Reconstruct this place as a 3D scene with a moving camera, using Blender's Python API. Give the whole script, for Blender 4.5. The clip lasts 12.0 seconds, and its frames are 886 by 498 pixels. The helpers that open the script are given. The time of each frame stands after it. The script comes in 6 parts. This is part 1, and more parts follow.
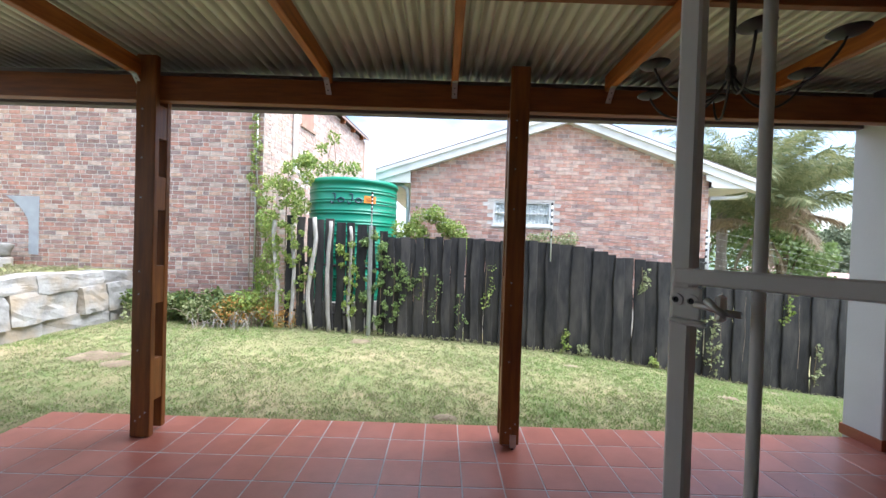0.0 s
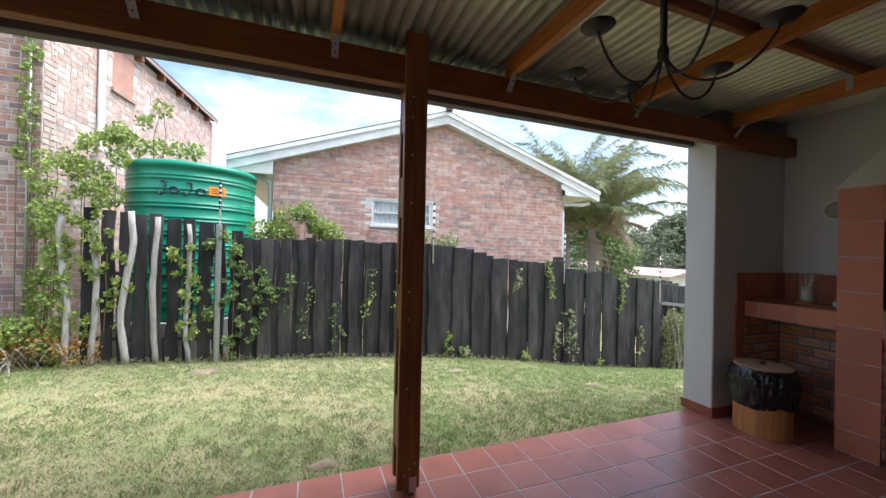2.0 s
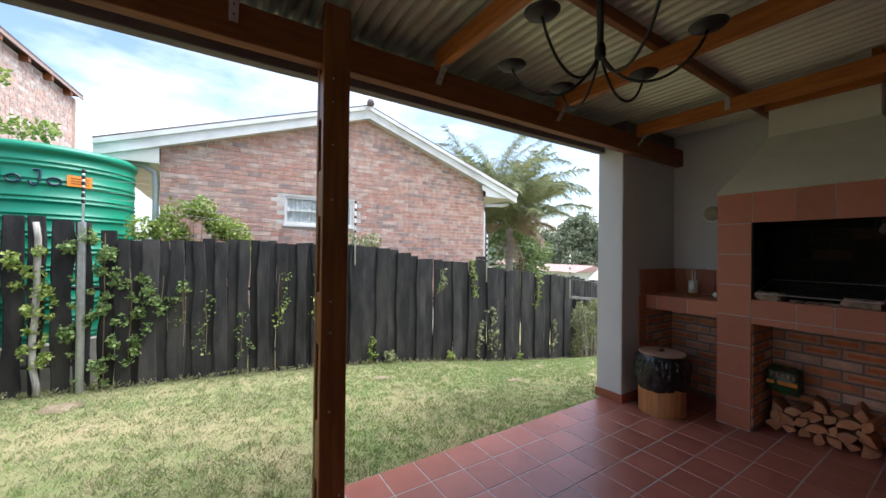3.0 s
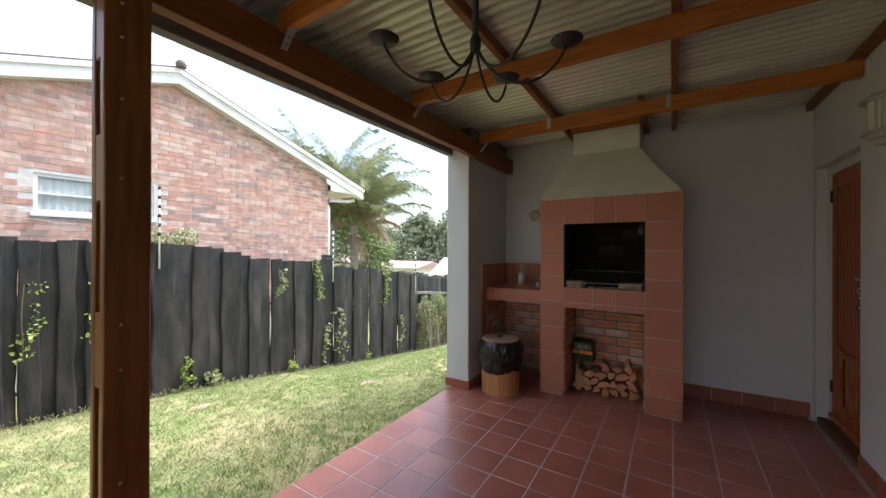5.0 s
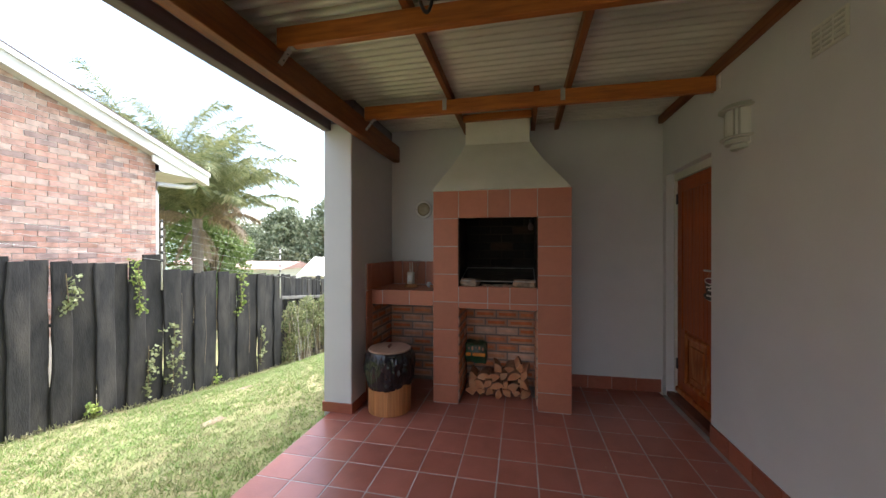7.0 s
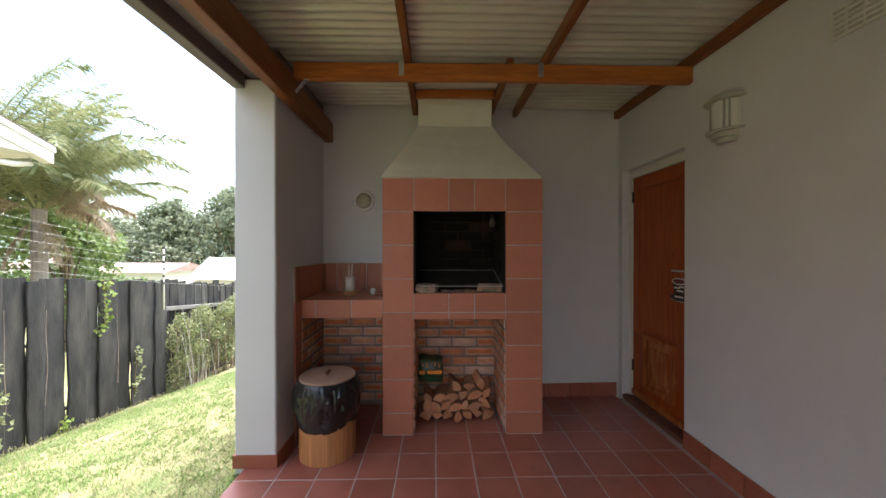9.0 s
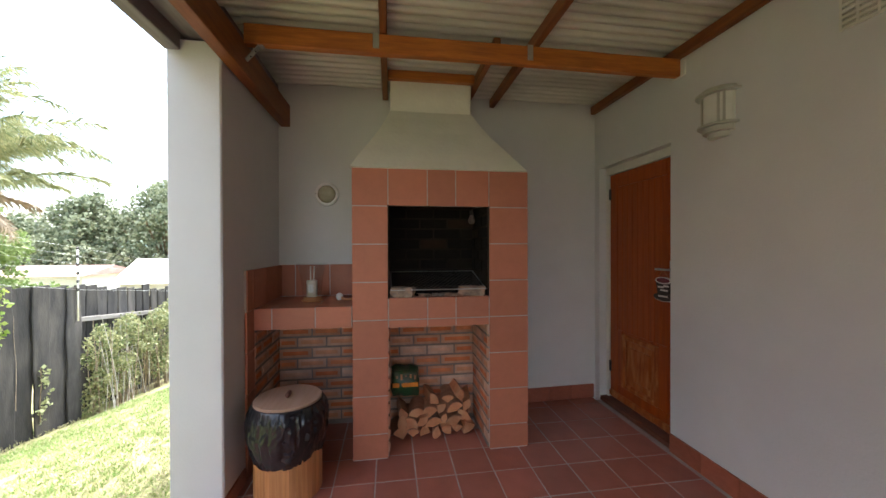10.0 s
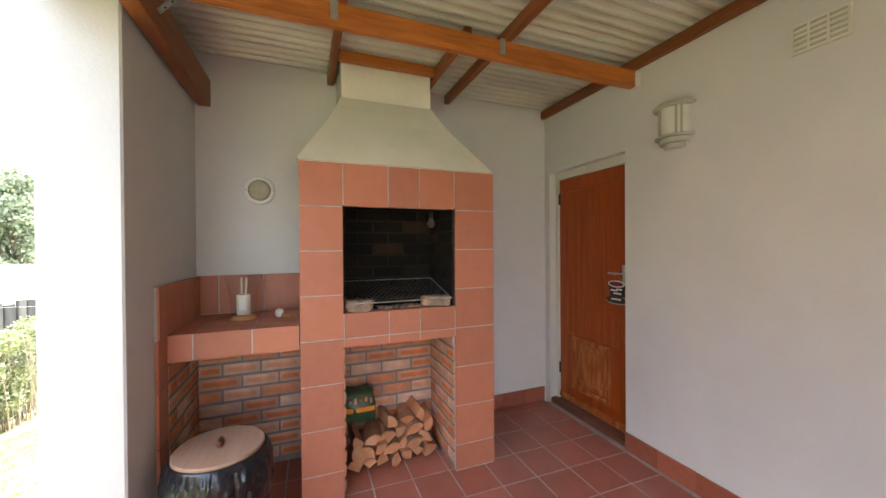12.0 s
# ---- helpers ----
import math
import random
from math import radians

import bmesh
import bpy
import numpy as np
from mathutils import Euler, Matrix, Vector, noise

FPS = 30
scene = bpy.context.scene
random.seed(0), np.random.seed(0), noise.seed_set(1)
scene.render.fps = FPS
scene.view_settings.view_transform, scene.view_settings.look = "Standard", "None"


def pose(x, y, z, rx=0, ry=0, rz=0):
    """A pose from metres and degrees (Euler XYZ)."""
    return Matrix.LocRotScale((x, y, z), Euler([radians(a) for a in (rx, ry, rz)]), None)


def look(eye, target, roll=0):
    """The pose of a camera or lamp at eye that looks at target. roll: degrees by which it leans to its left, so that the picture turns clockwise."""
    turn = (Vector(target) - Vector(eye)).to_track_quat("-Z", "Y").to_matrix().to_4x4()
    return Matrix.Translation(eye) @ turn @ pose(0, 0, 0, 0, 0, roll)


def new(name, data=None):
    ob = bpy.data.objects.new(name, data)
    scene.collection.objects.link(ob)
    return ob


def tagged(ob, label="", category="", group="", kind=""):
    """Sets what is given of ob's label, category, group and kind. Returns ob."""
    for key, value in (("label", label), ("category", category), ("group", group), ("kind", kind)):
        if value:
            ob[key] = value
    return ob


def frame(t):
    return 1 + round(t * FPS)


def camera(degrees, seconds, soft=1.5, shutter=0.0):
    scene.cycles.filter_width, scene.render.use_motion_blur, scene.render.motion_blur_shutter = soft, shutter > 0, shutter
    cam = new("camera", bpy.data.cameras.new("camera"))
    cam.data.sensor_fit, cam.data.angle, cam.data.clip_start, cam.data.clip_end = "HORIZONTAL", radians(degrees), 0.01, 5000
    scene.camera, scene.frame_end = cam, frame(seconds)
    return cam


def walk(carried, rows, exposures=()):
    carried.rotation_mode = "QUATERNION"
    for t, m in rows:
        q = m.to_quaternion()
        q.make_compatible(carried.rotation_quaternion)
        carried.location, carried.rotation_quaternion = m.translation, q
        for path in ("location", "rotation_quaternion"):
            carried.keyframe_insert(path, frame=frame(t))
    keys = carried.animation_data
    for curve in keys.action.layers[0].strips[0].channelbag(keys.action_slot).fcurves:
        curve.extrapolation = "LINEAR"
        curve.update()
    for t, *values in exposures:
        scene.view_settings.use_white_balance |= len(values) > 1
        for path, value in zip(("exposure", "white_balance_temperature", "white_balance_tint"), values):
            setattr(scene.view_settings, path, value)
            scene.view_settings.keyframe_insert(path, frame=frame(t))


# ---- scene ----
cam = camera(102.2, 12.0)
PATH = [
    (0, (-0.016, 0.016, 1.434), (-0.017, 2.016, 1.41), 1.8),
    (0.5, (-0.01, 0.164, 1.44), (0.054, 2.163, 1.425), 1.8),
    (1, (-0.039, 0.306, 1.441), (0.204, 2.291, 1.434), 1.8),
    (1.5, (-0.07, 0.402, 1.433), (0.394, 2.347, 1.44), 1.7),
    (2, (-0.063, 0.513, 1.429), (0.624, 2.391, 1.436), 1.3),
    (2.5, (-0.023, 0.616, 1.436), (0.872, 2.404, 1.443), 0.9),
    (4.5, (-0.058, 0.827, 1.457), (1.489, 2.095, 1.473), 0.4),
    (5, (0.02, 0.887, 1.451), (1.705, 1.965, 1.454), 0.2),
    (5.5, (0.14, 0.951, 1.461), (1.916, 1.872, 1.459), 0.0),
    (6, (0.255, 1.005, 1.45), (2.108, 1.759, 1.448), -0.1),
    (6.5, (0.337, 1.088, 1.431), (2.249, 1.676, 1.43), -0.1),
    (7, (0.435, 1.226, 1.427), (2.388, 1.654, 1.425), 0.0),
    (9, (0.943, 1.626, 1.428), (2.942, 1.582, 1.421), 0.0),
    (9.5, (1.066, 1.721, 1.426), (3.059, 1.556, 1.418), -0.1),
    (10, (1.23, 1.779, 1.427), (3.208, 1.483, 1.415), -0.2),
    (10.5, (1.354, 1.805, 1.425), (3.31, 1.386, 1.417), -0.3),
    (11, (1.439, 1.862, 1.427), (3.363, 1.314, 1.419), -0.3),
    (11.5, (1.485, 1.932, 1.448), (3.379, 1.29, 1.441), -0.3),
    (12, (1.521, 1.991, 1.468), (3.388, 1.275, 1.454), -0.4),
]
EXPOSURES = [(t, e, 5900 + 60 * t if t < 4 else 6180 + 25 * t, 11) for t, e in (
    (0.0, 1.75), (1.0, 1.65), (2.0, 1.45), (2.7, 1.4), (4.5, 1.65), (5.0, 1.88), (6.5, 2.1), (7.0, 2.15), (9.0, 2.42), (9.5, 2.55),
    (10.0, 2.72), (10.5, 3.1), (11.0, 3.42), (11.5, 3.67), (12.0, 3.78))]
walk(cam, [(t, look(eye, target, roll)) for t, eye, target, roll in PATH], EXPOSURES)

# ---- world and light ----
SUN_EL, SUN_ROT = radians(66), radians(104)
world = bpy.data.worlds.new("sky")
scene.world = world
world.use_nodes = True
wn, wl = world.node_tree.nodes, world.node_tree.links
wn.clear()
w_out = wn.new("ShaderNodeOutputWorld")
w_bg = wn.new("ShaderNodeBackground")
w_sky = wn.new("ShaderNodeTexSky")
w_sky.sky_type = 'NISHITA'
w_sky.sun_disc = False
w_sky.sun_elevation, w_sky.sun_rotation = SUN_EL, SUN_ROT
w_sky.air_density, w_sky.dust_density = 1.0, 2.0
w_tc = wn.new("ShaderNodeTexCoord")
w_map = wn.new("ShaderNodeMapping")
w_map.inputs["Scale"].default_value = (1.2, 1.2, 3.2)
w_noise = wn.new("ShaderNodeTexNoise")
w_noise.inputs["Scale"].default_value = 1.7
w_noise.inputs["Detail"].default_value = 7
w_noise.inputs["Roughness"].default_value = 0.55
w_ramp = wn.new("ShaderNodeValToRGB")
w_ramp.color_ramp.elements[0].position = 0.40
w_ramp.color_ramp.elements[1].position = 0.62
w_mix = wn.new("ShaderNodeMix")
w_mix.data_type = 'RGBA'
w_mix.inputs[7].default_value = (5.1, 5.45, 5.95, 1)
wl.new(w_tc.outputs["Generated"], w_map.inputs["Vector"])
wl.new(w_map.outputs[0], w_noise.inputs["Vector"])
wl.new(w_noise.outputs["Fac"], w_ramp.inputs[0])
wl.new(w_ramp.outputs[0], w_mix.inputs[0])
wl.new(w_sky.outputs[0], w_mix.inputs[6])
wl.new(w_mix.outputs[2], w_bg.inputs[0])
w_bg.inputs["Strength"].default_value = 0.125
wl.new(w_bg.outputs[0], w_out.inputs[0])

sun = new("sun", bpy.data.lights.new("sun", 'SUN'))
sun.data.energy = 3.1
sun.data.angle = radians(48)
sun.data.color = (1.0, 0.985, 0.96)
sun.matrix_world = look((0, 0, 30), (0 - 30 * math.cos(SUN_EL) * math.sin(SUN_ROT), 0 - 30 * math.cos(SUN_EL) * math.cos(SUN_ROT), 30 - 30 * math.sin(SUN_EL)))


# ---- materials ----
def mat(name, base, rough=0.6, var=None, scale=8.0, detail=5.0, bump=0.0, bump_scale=60.0, metal=0.0, second=None,
        second_scale=1.5, stretch=(1, 1, 1), per_object=0.0, per_island=0.0, spec=0.5):
    """Two scales of colour change, a fine relief, and a change from piece to piece."""
    m = bpy.data.materials.new(name)
    m.use_nodes = True
    n, l = m.node_tree.nodes, m.node_tree.links
    b = n["Principled BSDF"]
    b.inputs["Roughness"].default_value = rough
    b.inputs["Metallic"].default_value = metal
    b.inputs["Specular IOR Level"].default_value = spec
    tc = n.new("ShaderNodeTexCoord")
    mp = n.new("ShaderNodeMapping")
    mp.inputs["Scale"].default_value = stretch
    l.new(tc.outputs["Object"], mp.inputs["Vector"])
    vec = mp.outputs[0]
    if per_object:
        inf = n.new("ShaderNodeObjectInfo")
        add = n.new("ShaderNodeVectorMath")
        add.operation = 'MULTIPLY_ADD'
        add.inputs[1].default_value = (1, 1, 1)
        com = n.new("ShaderNodeCombineXYZ")
        mul = n.new("ShaderNodeMath")
        mul.operation = 'MULTIPLY'
        mul.inputs[1].default_value = 37.0
        l.new(inf.outputs["Random"], mul.inputs[0])
        for i in range(3):
            l.new(mul.outputs[0], com.inputs[i])
        l.new(vec, add.inputs[0])
        l.new(com.outputs[0], add.inputs[2])
        vec = add.outputs[0]
    var = var or tuple(c * 0.75 for c in base)
    n1 = n.new("ShaderNodeTexNoise")
    n1.inputs["Scale"].default_value = scale
    n1.inputs["Detail"].default_value = detail
    n1.inputs["Roughness"].default_value = 0.6
    l.new(vec, n1.inputs["Vector"])
    r1 = n.new("ShaderNodeMapRange")
    r1.inputs[1].default_value, r1.inputs[2].default_value = 0.32, 0.68
    l.new(n1.outputs["Fac"], r1.inputs[0])
    mx = n.new("ShaderNodeMix")
    mx.data_type = 'RGBA'
    mx.inputs[6].default_value = (*base, 1)
    mx.inputs[7].default_value = (*var, 1)
    l.new(r1.outputs[0], mx.inputs[0])
    col = mx.outputs[2]
    if second:
        n2 = n.new("ShaderNodeTexNoise")
        n2.inputs["Scale"].default_value = second_scale
        n2.inputs["Detail"].default_value = 4
        l.new(vec, n2.inputs["Vector"])
        r2 = n.new("ShaderNodeMapRange")
        r2.inputs[1].default_value, r2.inputs[2].default_value = 0.45, 0.72
        l.new(n2.outputs["Fac"], r2.inputs[0])
        m2 = n.new("ShaderNodeMix")
        m2.data_type = 'RGBA'
        m2.inputs[7].default_value = (*second, 1)
        l.new(r2.outputs[0], m2.inputs[0])
        l.new(col, m2.inputs[6])
        col = m2.outputs[2]
    if per_object or per_island:
        if per_object:
            src = inf.outputs["Random"]
        else:
            geo = n.new("ShaderNodeNewGeometry")
            src = geo.outputs["Random Per Island"]
        amt = per_object or per_island
        mr = n.new("ShaderNodeMapRange")
        mr.inputs[3].default_value, mr.inputs[4].default_value = 1 - amt, 1 + amt
        l.new(src, mr.inputs[0])
        hs = n.new("ShaderNodeHueSaturation")
        l.new(mr.outputs[0], hs.inputs["Value"])
        l.new(col, hs.inputs["Color"])
        col = hs.outputs[0]
    l.new(col, b.inputs["Base Color"])
    if bump:
        nb = n.new("ShaderNodeTexNoise")
        nb.inputs["Scale"].default_value = bump_scale
        nb.inputs["Detail"].default_value = 4
        l.new(vec, nb.inputs["Vector"])
        bp = n.new("ShaderNodeBump")
        bp.inputs["Strength"].default_value = bump
        bp.inputs["Distance"].default_value = 0.01
        l.new(nb.outputs["Fac"], bp.inputs["Height"])
        l.new(bp.outputs[0], b.inputs["Normal"])
    return m


def brick_palette(name, colours, rough=0.85, bump=0.5, spec=0.25, by_object=False):
    """Bricks that differ from piece to piece, with a fine burnt grain."""
    m = mat(name, colours[0], rough, bump=bump, bump_scale=45, spec=spec)
    n, l = m.node_tree.nodes, m.node_tree.links
    b = n["Principled BSDF"]
    if by_object:
        src = n.new("ShaderNodeObjectInfo").outputs["Random"]
    else:
        src = n.new("ShaderNodeNewGeometry").outputs["Random Per Island"]
    ramp = n.new("ShaderNodeValToRGB")
    ramp.color_ramp.interpolation = 'CONSTANT'
    els = ramp.color_ramp.elements
    while len(els) < len(colours):
        els.new(0.5)
    for i, c in enumerate(colours):
        els[i].position = i / len(colours)
        els[i].color = (*c, 1)
    l.new(src, ramp.inputs[0])
    tc = n.new("ShaderNodeTexCoord")
    nz = n.new("ShaderNodeTexNoise")
    nz.inputs["Scale"].default_value = 9
    nz.inputs["Detail"].default_value = 6
    l.new(tc.outputs["Object"], nz.inputs["Vector"])
    mr = n.new("ShaderNodeMapRange")
    mr.inputs[1].default_value, mr.inputs[2].default_value = 0.3, 0.7
    mr.inputs[3].default_value, mr.inputs[4].default_value = 0.7, 1.3
    l.new(nz.outputs["Fac"], mr.inputs[0])
    hs = n.new("ShaderNodeHueSaturation")
    l.new(mr.outputs[0], hs.inputs["Value"])
    l.new(ramp.outputs[0], hs.inputs["Color"])
    l.new(hs.outputs[0], b.inputs["Base Color"])
    return m


M_PLASTER = mat("grey_plaster", (0.64, 0.635, 0.63), 0.7, (0.61, 0.605, 0.60), 3.0, bump=0.12, bump_scale=90, second=(0.56, 0.56, 0.56), second_scale=0.9, spec=0.3)
M_HOOD = mat("cream_plaster", (0.72, 0.70, 0.62), 0.8, (0.66, 0.64, 0.56), 4.0, bump=0.25, bump_scale=35, spec=0.2)
M_TILE = mat("quarry_tile", (0.375, 0.124, 0.084), 0.31, (0.305, 0.098, 0.066), 7.0, bump=0.08, bump_scale=70, second=(0.40, 0.14, 0.10), second_scale=3.0, per_object=0.1, spec=0.62)
M_TILE_FAR = mat("quarry_tile_joined", (0.375, 0.124, 0.084), 0.31, (0.305, 0.098, 0.066), 7.0, bump=0.08, bump_scale=70, second=(0.40, 0.14, 0.10), second_scale=3.0, per_island=0.1, spec=0.62)
M_TILEWALL = mat("braai_tile", (0.43, 0.150, 0.084), 0.5, (0.40, 0.138, 0.077), 6.0, bump=0.06, bump_scale=60, second=(0.445, 0.154, 0.087), second_scale=2.5, per_object=0.10)
M_SKIRT = mat("skirting_tile", (0.36, 0.11, 0.065), 0.45, (0.30, 0.09, 0.05), 6.0, bump=0.08, per_object=0.1)
M_GROUT = mat("grout", (0.50, 0.47, 0.44), 0.9, (0.34, 0.31, 0.29), 12.0, bump=0.3, bump_scale=150, spec=0.15)
M_FLOORGROUT = mat("floor_grout", (0.50, 0.46, 0.44), 0.9, (0.38, 0.34, 0.32), 12.0, bump=0.3, bump_scale=150, spec=0.15)
# Same stain as M_TIMBER_Y; the beams' and purlins' shade is darkened into it.
M_TIMBER_X = mat("shaded_stained_pine_x", (0.26, 0.083, 0.018), 0.5, (0.15, 0.043, 0.010), 5.0, bump=0.12, bump_scale=40, stretch=(0.7, 8, 8), per_object=0.12)
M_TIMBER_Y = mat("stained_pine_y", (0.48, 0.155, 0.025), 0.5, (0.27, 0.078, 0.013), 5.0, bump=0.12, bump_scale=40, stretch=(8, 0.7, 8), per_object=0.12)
M_POST = mat("post_pine", (0.31, 0.115, 0.024), 0.42, (0.16, 0.053, 0.013), 4.0, bump=0.12, bump_scale=40, stretch=(8, 8, 0.6), per_object=0.1)
M_FASCIA = mat("weathered_board", (0.22, 0.195, 0.21), 0.7, (0.15, 0.13, 0.14), 4.0, stretch=(0.6, 6, 6), bump=0.1)
M_SHEET = mat("painted_roof_sheet", (0.70, 0.695, 0.615), 0.34, (0.60, 0.595, 0.525), 2.5, bump=0.05, second=(0.40, 0.395, 0.345), second_scale=0.9, stretch=(2, 0.6, 1), spec=0.6, metal=0.15)
M_GALV = mat("galvanised_steel", (0.55, 0.56, 0.56), 0.4, (0.42, 0.43, 0.43), 20.0, metal=0.8)
M_IRON = mat("black_iron", (0.012, 0.011, 0.012), 0.5, (0.02, 0.018, 0.018), 20.0, bump=0.1)
M_GATE = mat("gate_paint", (0.62, 0.60, 0.57), 0.4, (0.56, 0.54, 0.51), 6.0, bump=0.05)
M_DOOR = mat("varnished_door", (0.38, 0.072, 0.008), 0.4, (0.25, 0.042, 0.005), 3.0, stretch=(9, 9, 0.5), bump=0.06, bump_scale=30, spec=0.3)
M_DOORLOW = mat("worn_door_wood", (0.38, 0.095, 0.016), 0.55, (0.24, 0.052, 0.009), 4.0, stretch=(5, 5, 1), bump=0.08, second=(0.46, 0.19, 0.07), second_scale=5, spec=0.3)
M_LAMP = mat("lamp_enamel", (0.46, 0.45, 0.38), 0.4, (0.40, 0.39, 0.33), 8.0)
M_CREAM = mat("cream_enamel", (0.66, 0.65, 0.58), 0.4, (0.6, 0.59, 0.52), 8.0)
M_WHITE = mat("white_paint", (0.78, 0.77, 0.74), 0.5, (0.7, 0.69, 0.66), 5.0, bump=0.08, second=(0.58, 0.56, 0.52), second_scale=2.2)
M_BLACKBAG = mat("black_plastic", (0.010, 0.010, 0.012), 0.2, (0.016, 0.016, 0.018), 10.0, bump=0.35, bump_scale=22)
M_BINWOOD = mat("bamboo_wood", (0.55, 0.255, 0.10), 0.45, (0.40, 0.165, 0.058), 5.0, stretch=(12, 12, 0.5), bump=0.1, per_object=0.12)
M_LIDWOOD = mat("lid_wood", (0.38, 0.235, 0.165), 0.6, (0.33, 0.19, 0.12), 4.0, stretch=(1, 8, 1), bump=0.06)
M_KNOB = mat("dark_knob", (0.16, 0.055, 0.03), 0.5, (0.1, 0.035, 0.02), 12.0)
M_SOOT = brick_palette("sooty_brick", [(0.008, 0.0065, 0.0055), (0.012, 0.009, 0.007), (0.006, 0.0055, 0.005), (0.028, 0.017, 0.011), (0.010, 0.008, 0.006), (0.007, 0.006, 0.0055)], 0.9, by_object=True)
M_SOOTWALL = mat("soot", (0.010, 0.009, 0.008), 0.95, (0.006, 0.0055, 0.0055), 5.0, bump=0.3, spec=0.1)
M_SOOTJOINT = mat("sooty_mortar", (0.042, 0.034, 0.027), 0.95, (0.009, 0.008, 0.007), 3.0, bump=0.3, spec=0.1)
M_ASH = mat("ash_rubble", (0.34, 0.25, 0.19), 0.95, (0.11, 0.085, 0.07), 18.0, bump=0.8, bump_scale=40, second=(0.5, 0.3, 0.2), second_scale=7, per_object=0.15)
M_BRICKLO = brick_palette("facebrick", [(0.50, 0.27, 0.18), (0.54, 0.32, 0.23), (0.46, 0.22, 0.14), (0.52, 0.35, 0.27), (0.45, 0.24, 0.16)], 0.8, by_object=True)
M_BRICKIN = brick_palette("facebrick_inset", [(0.54, 0.16, 0.06), (0.54, 0.25, 0.14), (0.55, 0.19, 0.08), (0.57, 0.34, 0.24), (0.51, 0.145, 0.055)], 0.85, by_object=True)
M_MORTAR = mat("mortar", (0.27, 0.22, 0.19), 0.95, (0.19, 0.15, 0.13), 14.0, bump=0.4, bump_scale=120, spec=0.15)
M_LOG = mat("split_log", (0.55, 0.24, 0.115), 0.8, (0.38, 0.145, 0.065), 12.0, bump=0.4, bump_scale=35, per_object=0.2, second=(0.56, 0.33, 0.18), second_scale=5)
M_BARK = mat("bark", (0.47, 0.24, 0.14), 0.9, (0.28, 0.135, 0.08), 10.0, bump=0.7, bump_scale=25, per_object=0.2)
M_FENCE = mat("tarred_board", (0.022, 0.0215, 0.022), 0.7, (0.042, 0.040, 0.040), 4.0, stretch=(3.2, 3.2, 0.9), detail=8, bump=0.5, bump_scale=24, per_object=0.28, second=(0.075, 0.068, 0.062), second_scale=1.6, spec=0.25)
M_STICK = mat("grey_pole", (0.46, 0.44, 0.40), 0.85, (0.25, 0.225, 0.195), 6.0, stretch=(6, 6, 1), bump=0.4, bump_scale=25, per_object=0.15)
M_RAIL = mat("grey_rail", (0.26, 0.245, 0.22), 0.85, (0.15, 0.135, 0.12), 6.0, stretch=(0.8, 6, 6), bump=0.4, bump_scale=25)
M_SAPWOOD = mat("pale_edge", (0.36, 0.28, 0.2), 0.85, (0.2, 0.15, 0.11), 9.0, bump=0.3)
M_LAWN = mat("lawn_soil", (0.15, 0.20, 0.07), 0.95, (0.29, 0.25, 0.14), 5.0, detail=8, bump=0.6, bump_scale=40, second=(0.33, 0.26, 0.16), second_scale=0.8, spec=0.1)
M_STONE = mat("quarried_stone", (0.38, 0.375, 0.36), 0.9, (0.22, 0.213, 0.205), 5.0, detail=9, bump=1.0, bump_scale=16, per_object=0.2, second=(0.33, 0.27, 0.20), second_scale=2.6, spec=0.2)
M_TANK = mat("green_tank_plastic", (0.008, 0.235, 0.135), 0.38, (0.007, 0.205, 0.115), 2.0, bump=0.03)
M_NAVY = mat("dark_lettering", (0.01, 0.03, 0.06), 0.5, (0.012, 0.035, 0.07), 8.0)
M_ORANGE = mat("orange_sticker", (0.80, 0.27, 0.02), 0.5, (0.7, 0.23, 0.02), 12.0)
M_ROOFTILE = mat("roof_tile", (0.15, 0.11, 0.10), 0.8, (0.1, 0.075, 0.07), 3.0, bump=0.3)
M_HOUSEBRICK = brick_palette("neighbour_brick", [(0.50, 0.29, 0.22), (0.53, 0.335, 0.265), (0.47, 0.255, 0.195), (0.56, 0.39, 0.32), (0.35, 0.245, 0.215), (0.51, 0.30, 0.235), (0.57, 0.41, 0.34), (0.50, 0.31, 0.25), (0.44, 0.27, 0.225)], 0.85, bump=0.2)
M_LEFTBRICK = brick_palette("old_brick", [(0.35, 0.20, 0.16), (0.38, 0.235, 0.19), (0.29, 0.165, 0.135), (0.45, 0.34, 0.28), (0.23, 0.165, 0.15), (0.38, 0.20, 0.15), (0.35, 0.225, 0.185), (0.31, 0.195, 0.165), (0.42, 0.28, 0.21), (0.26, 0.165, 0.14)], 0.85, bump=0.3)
M_JOINT = mat("pale_joint", (0.68, 0.64, 0.59), 0.95, (0.52, 0.47, 0.42), 10.0, bump=0.3, spec=0.15)
M_PIPE = mat("white_pvc", (0.72, 0.71, 0.68), 0.4, (0.64, 0.63, 0.6), 6.0)
M_CURTAIN = mat("net_curtain", (0.80, 0.80, 0.78), 0.9, (0.62, 0.63, 0.63), 6.0, stretch=(12, 1, 0.4))
M_GREY_PAINT = mat("grey_patch", (0.35, 0.37, 0.39), 0.8, (0.28, 0.29, 0.31), 6.0, bump=0.2)
M_CONC = mat("concrete", (0.38, 0.36, 0.33), 0.9, (0.28, 0.27, 0.25), 5.0, bump=0.4, bump_scale=30)


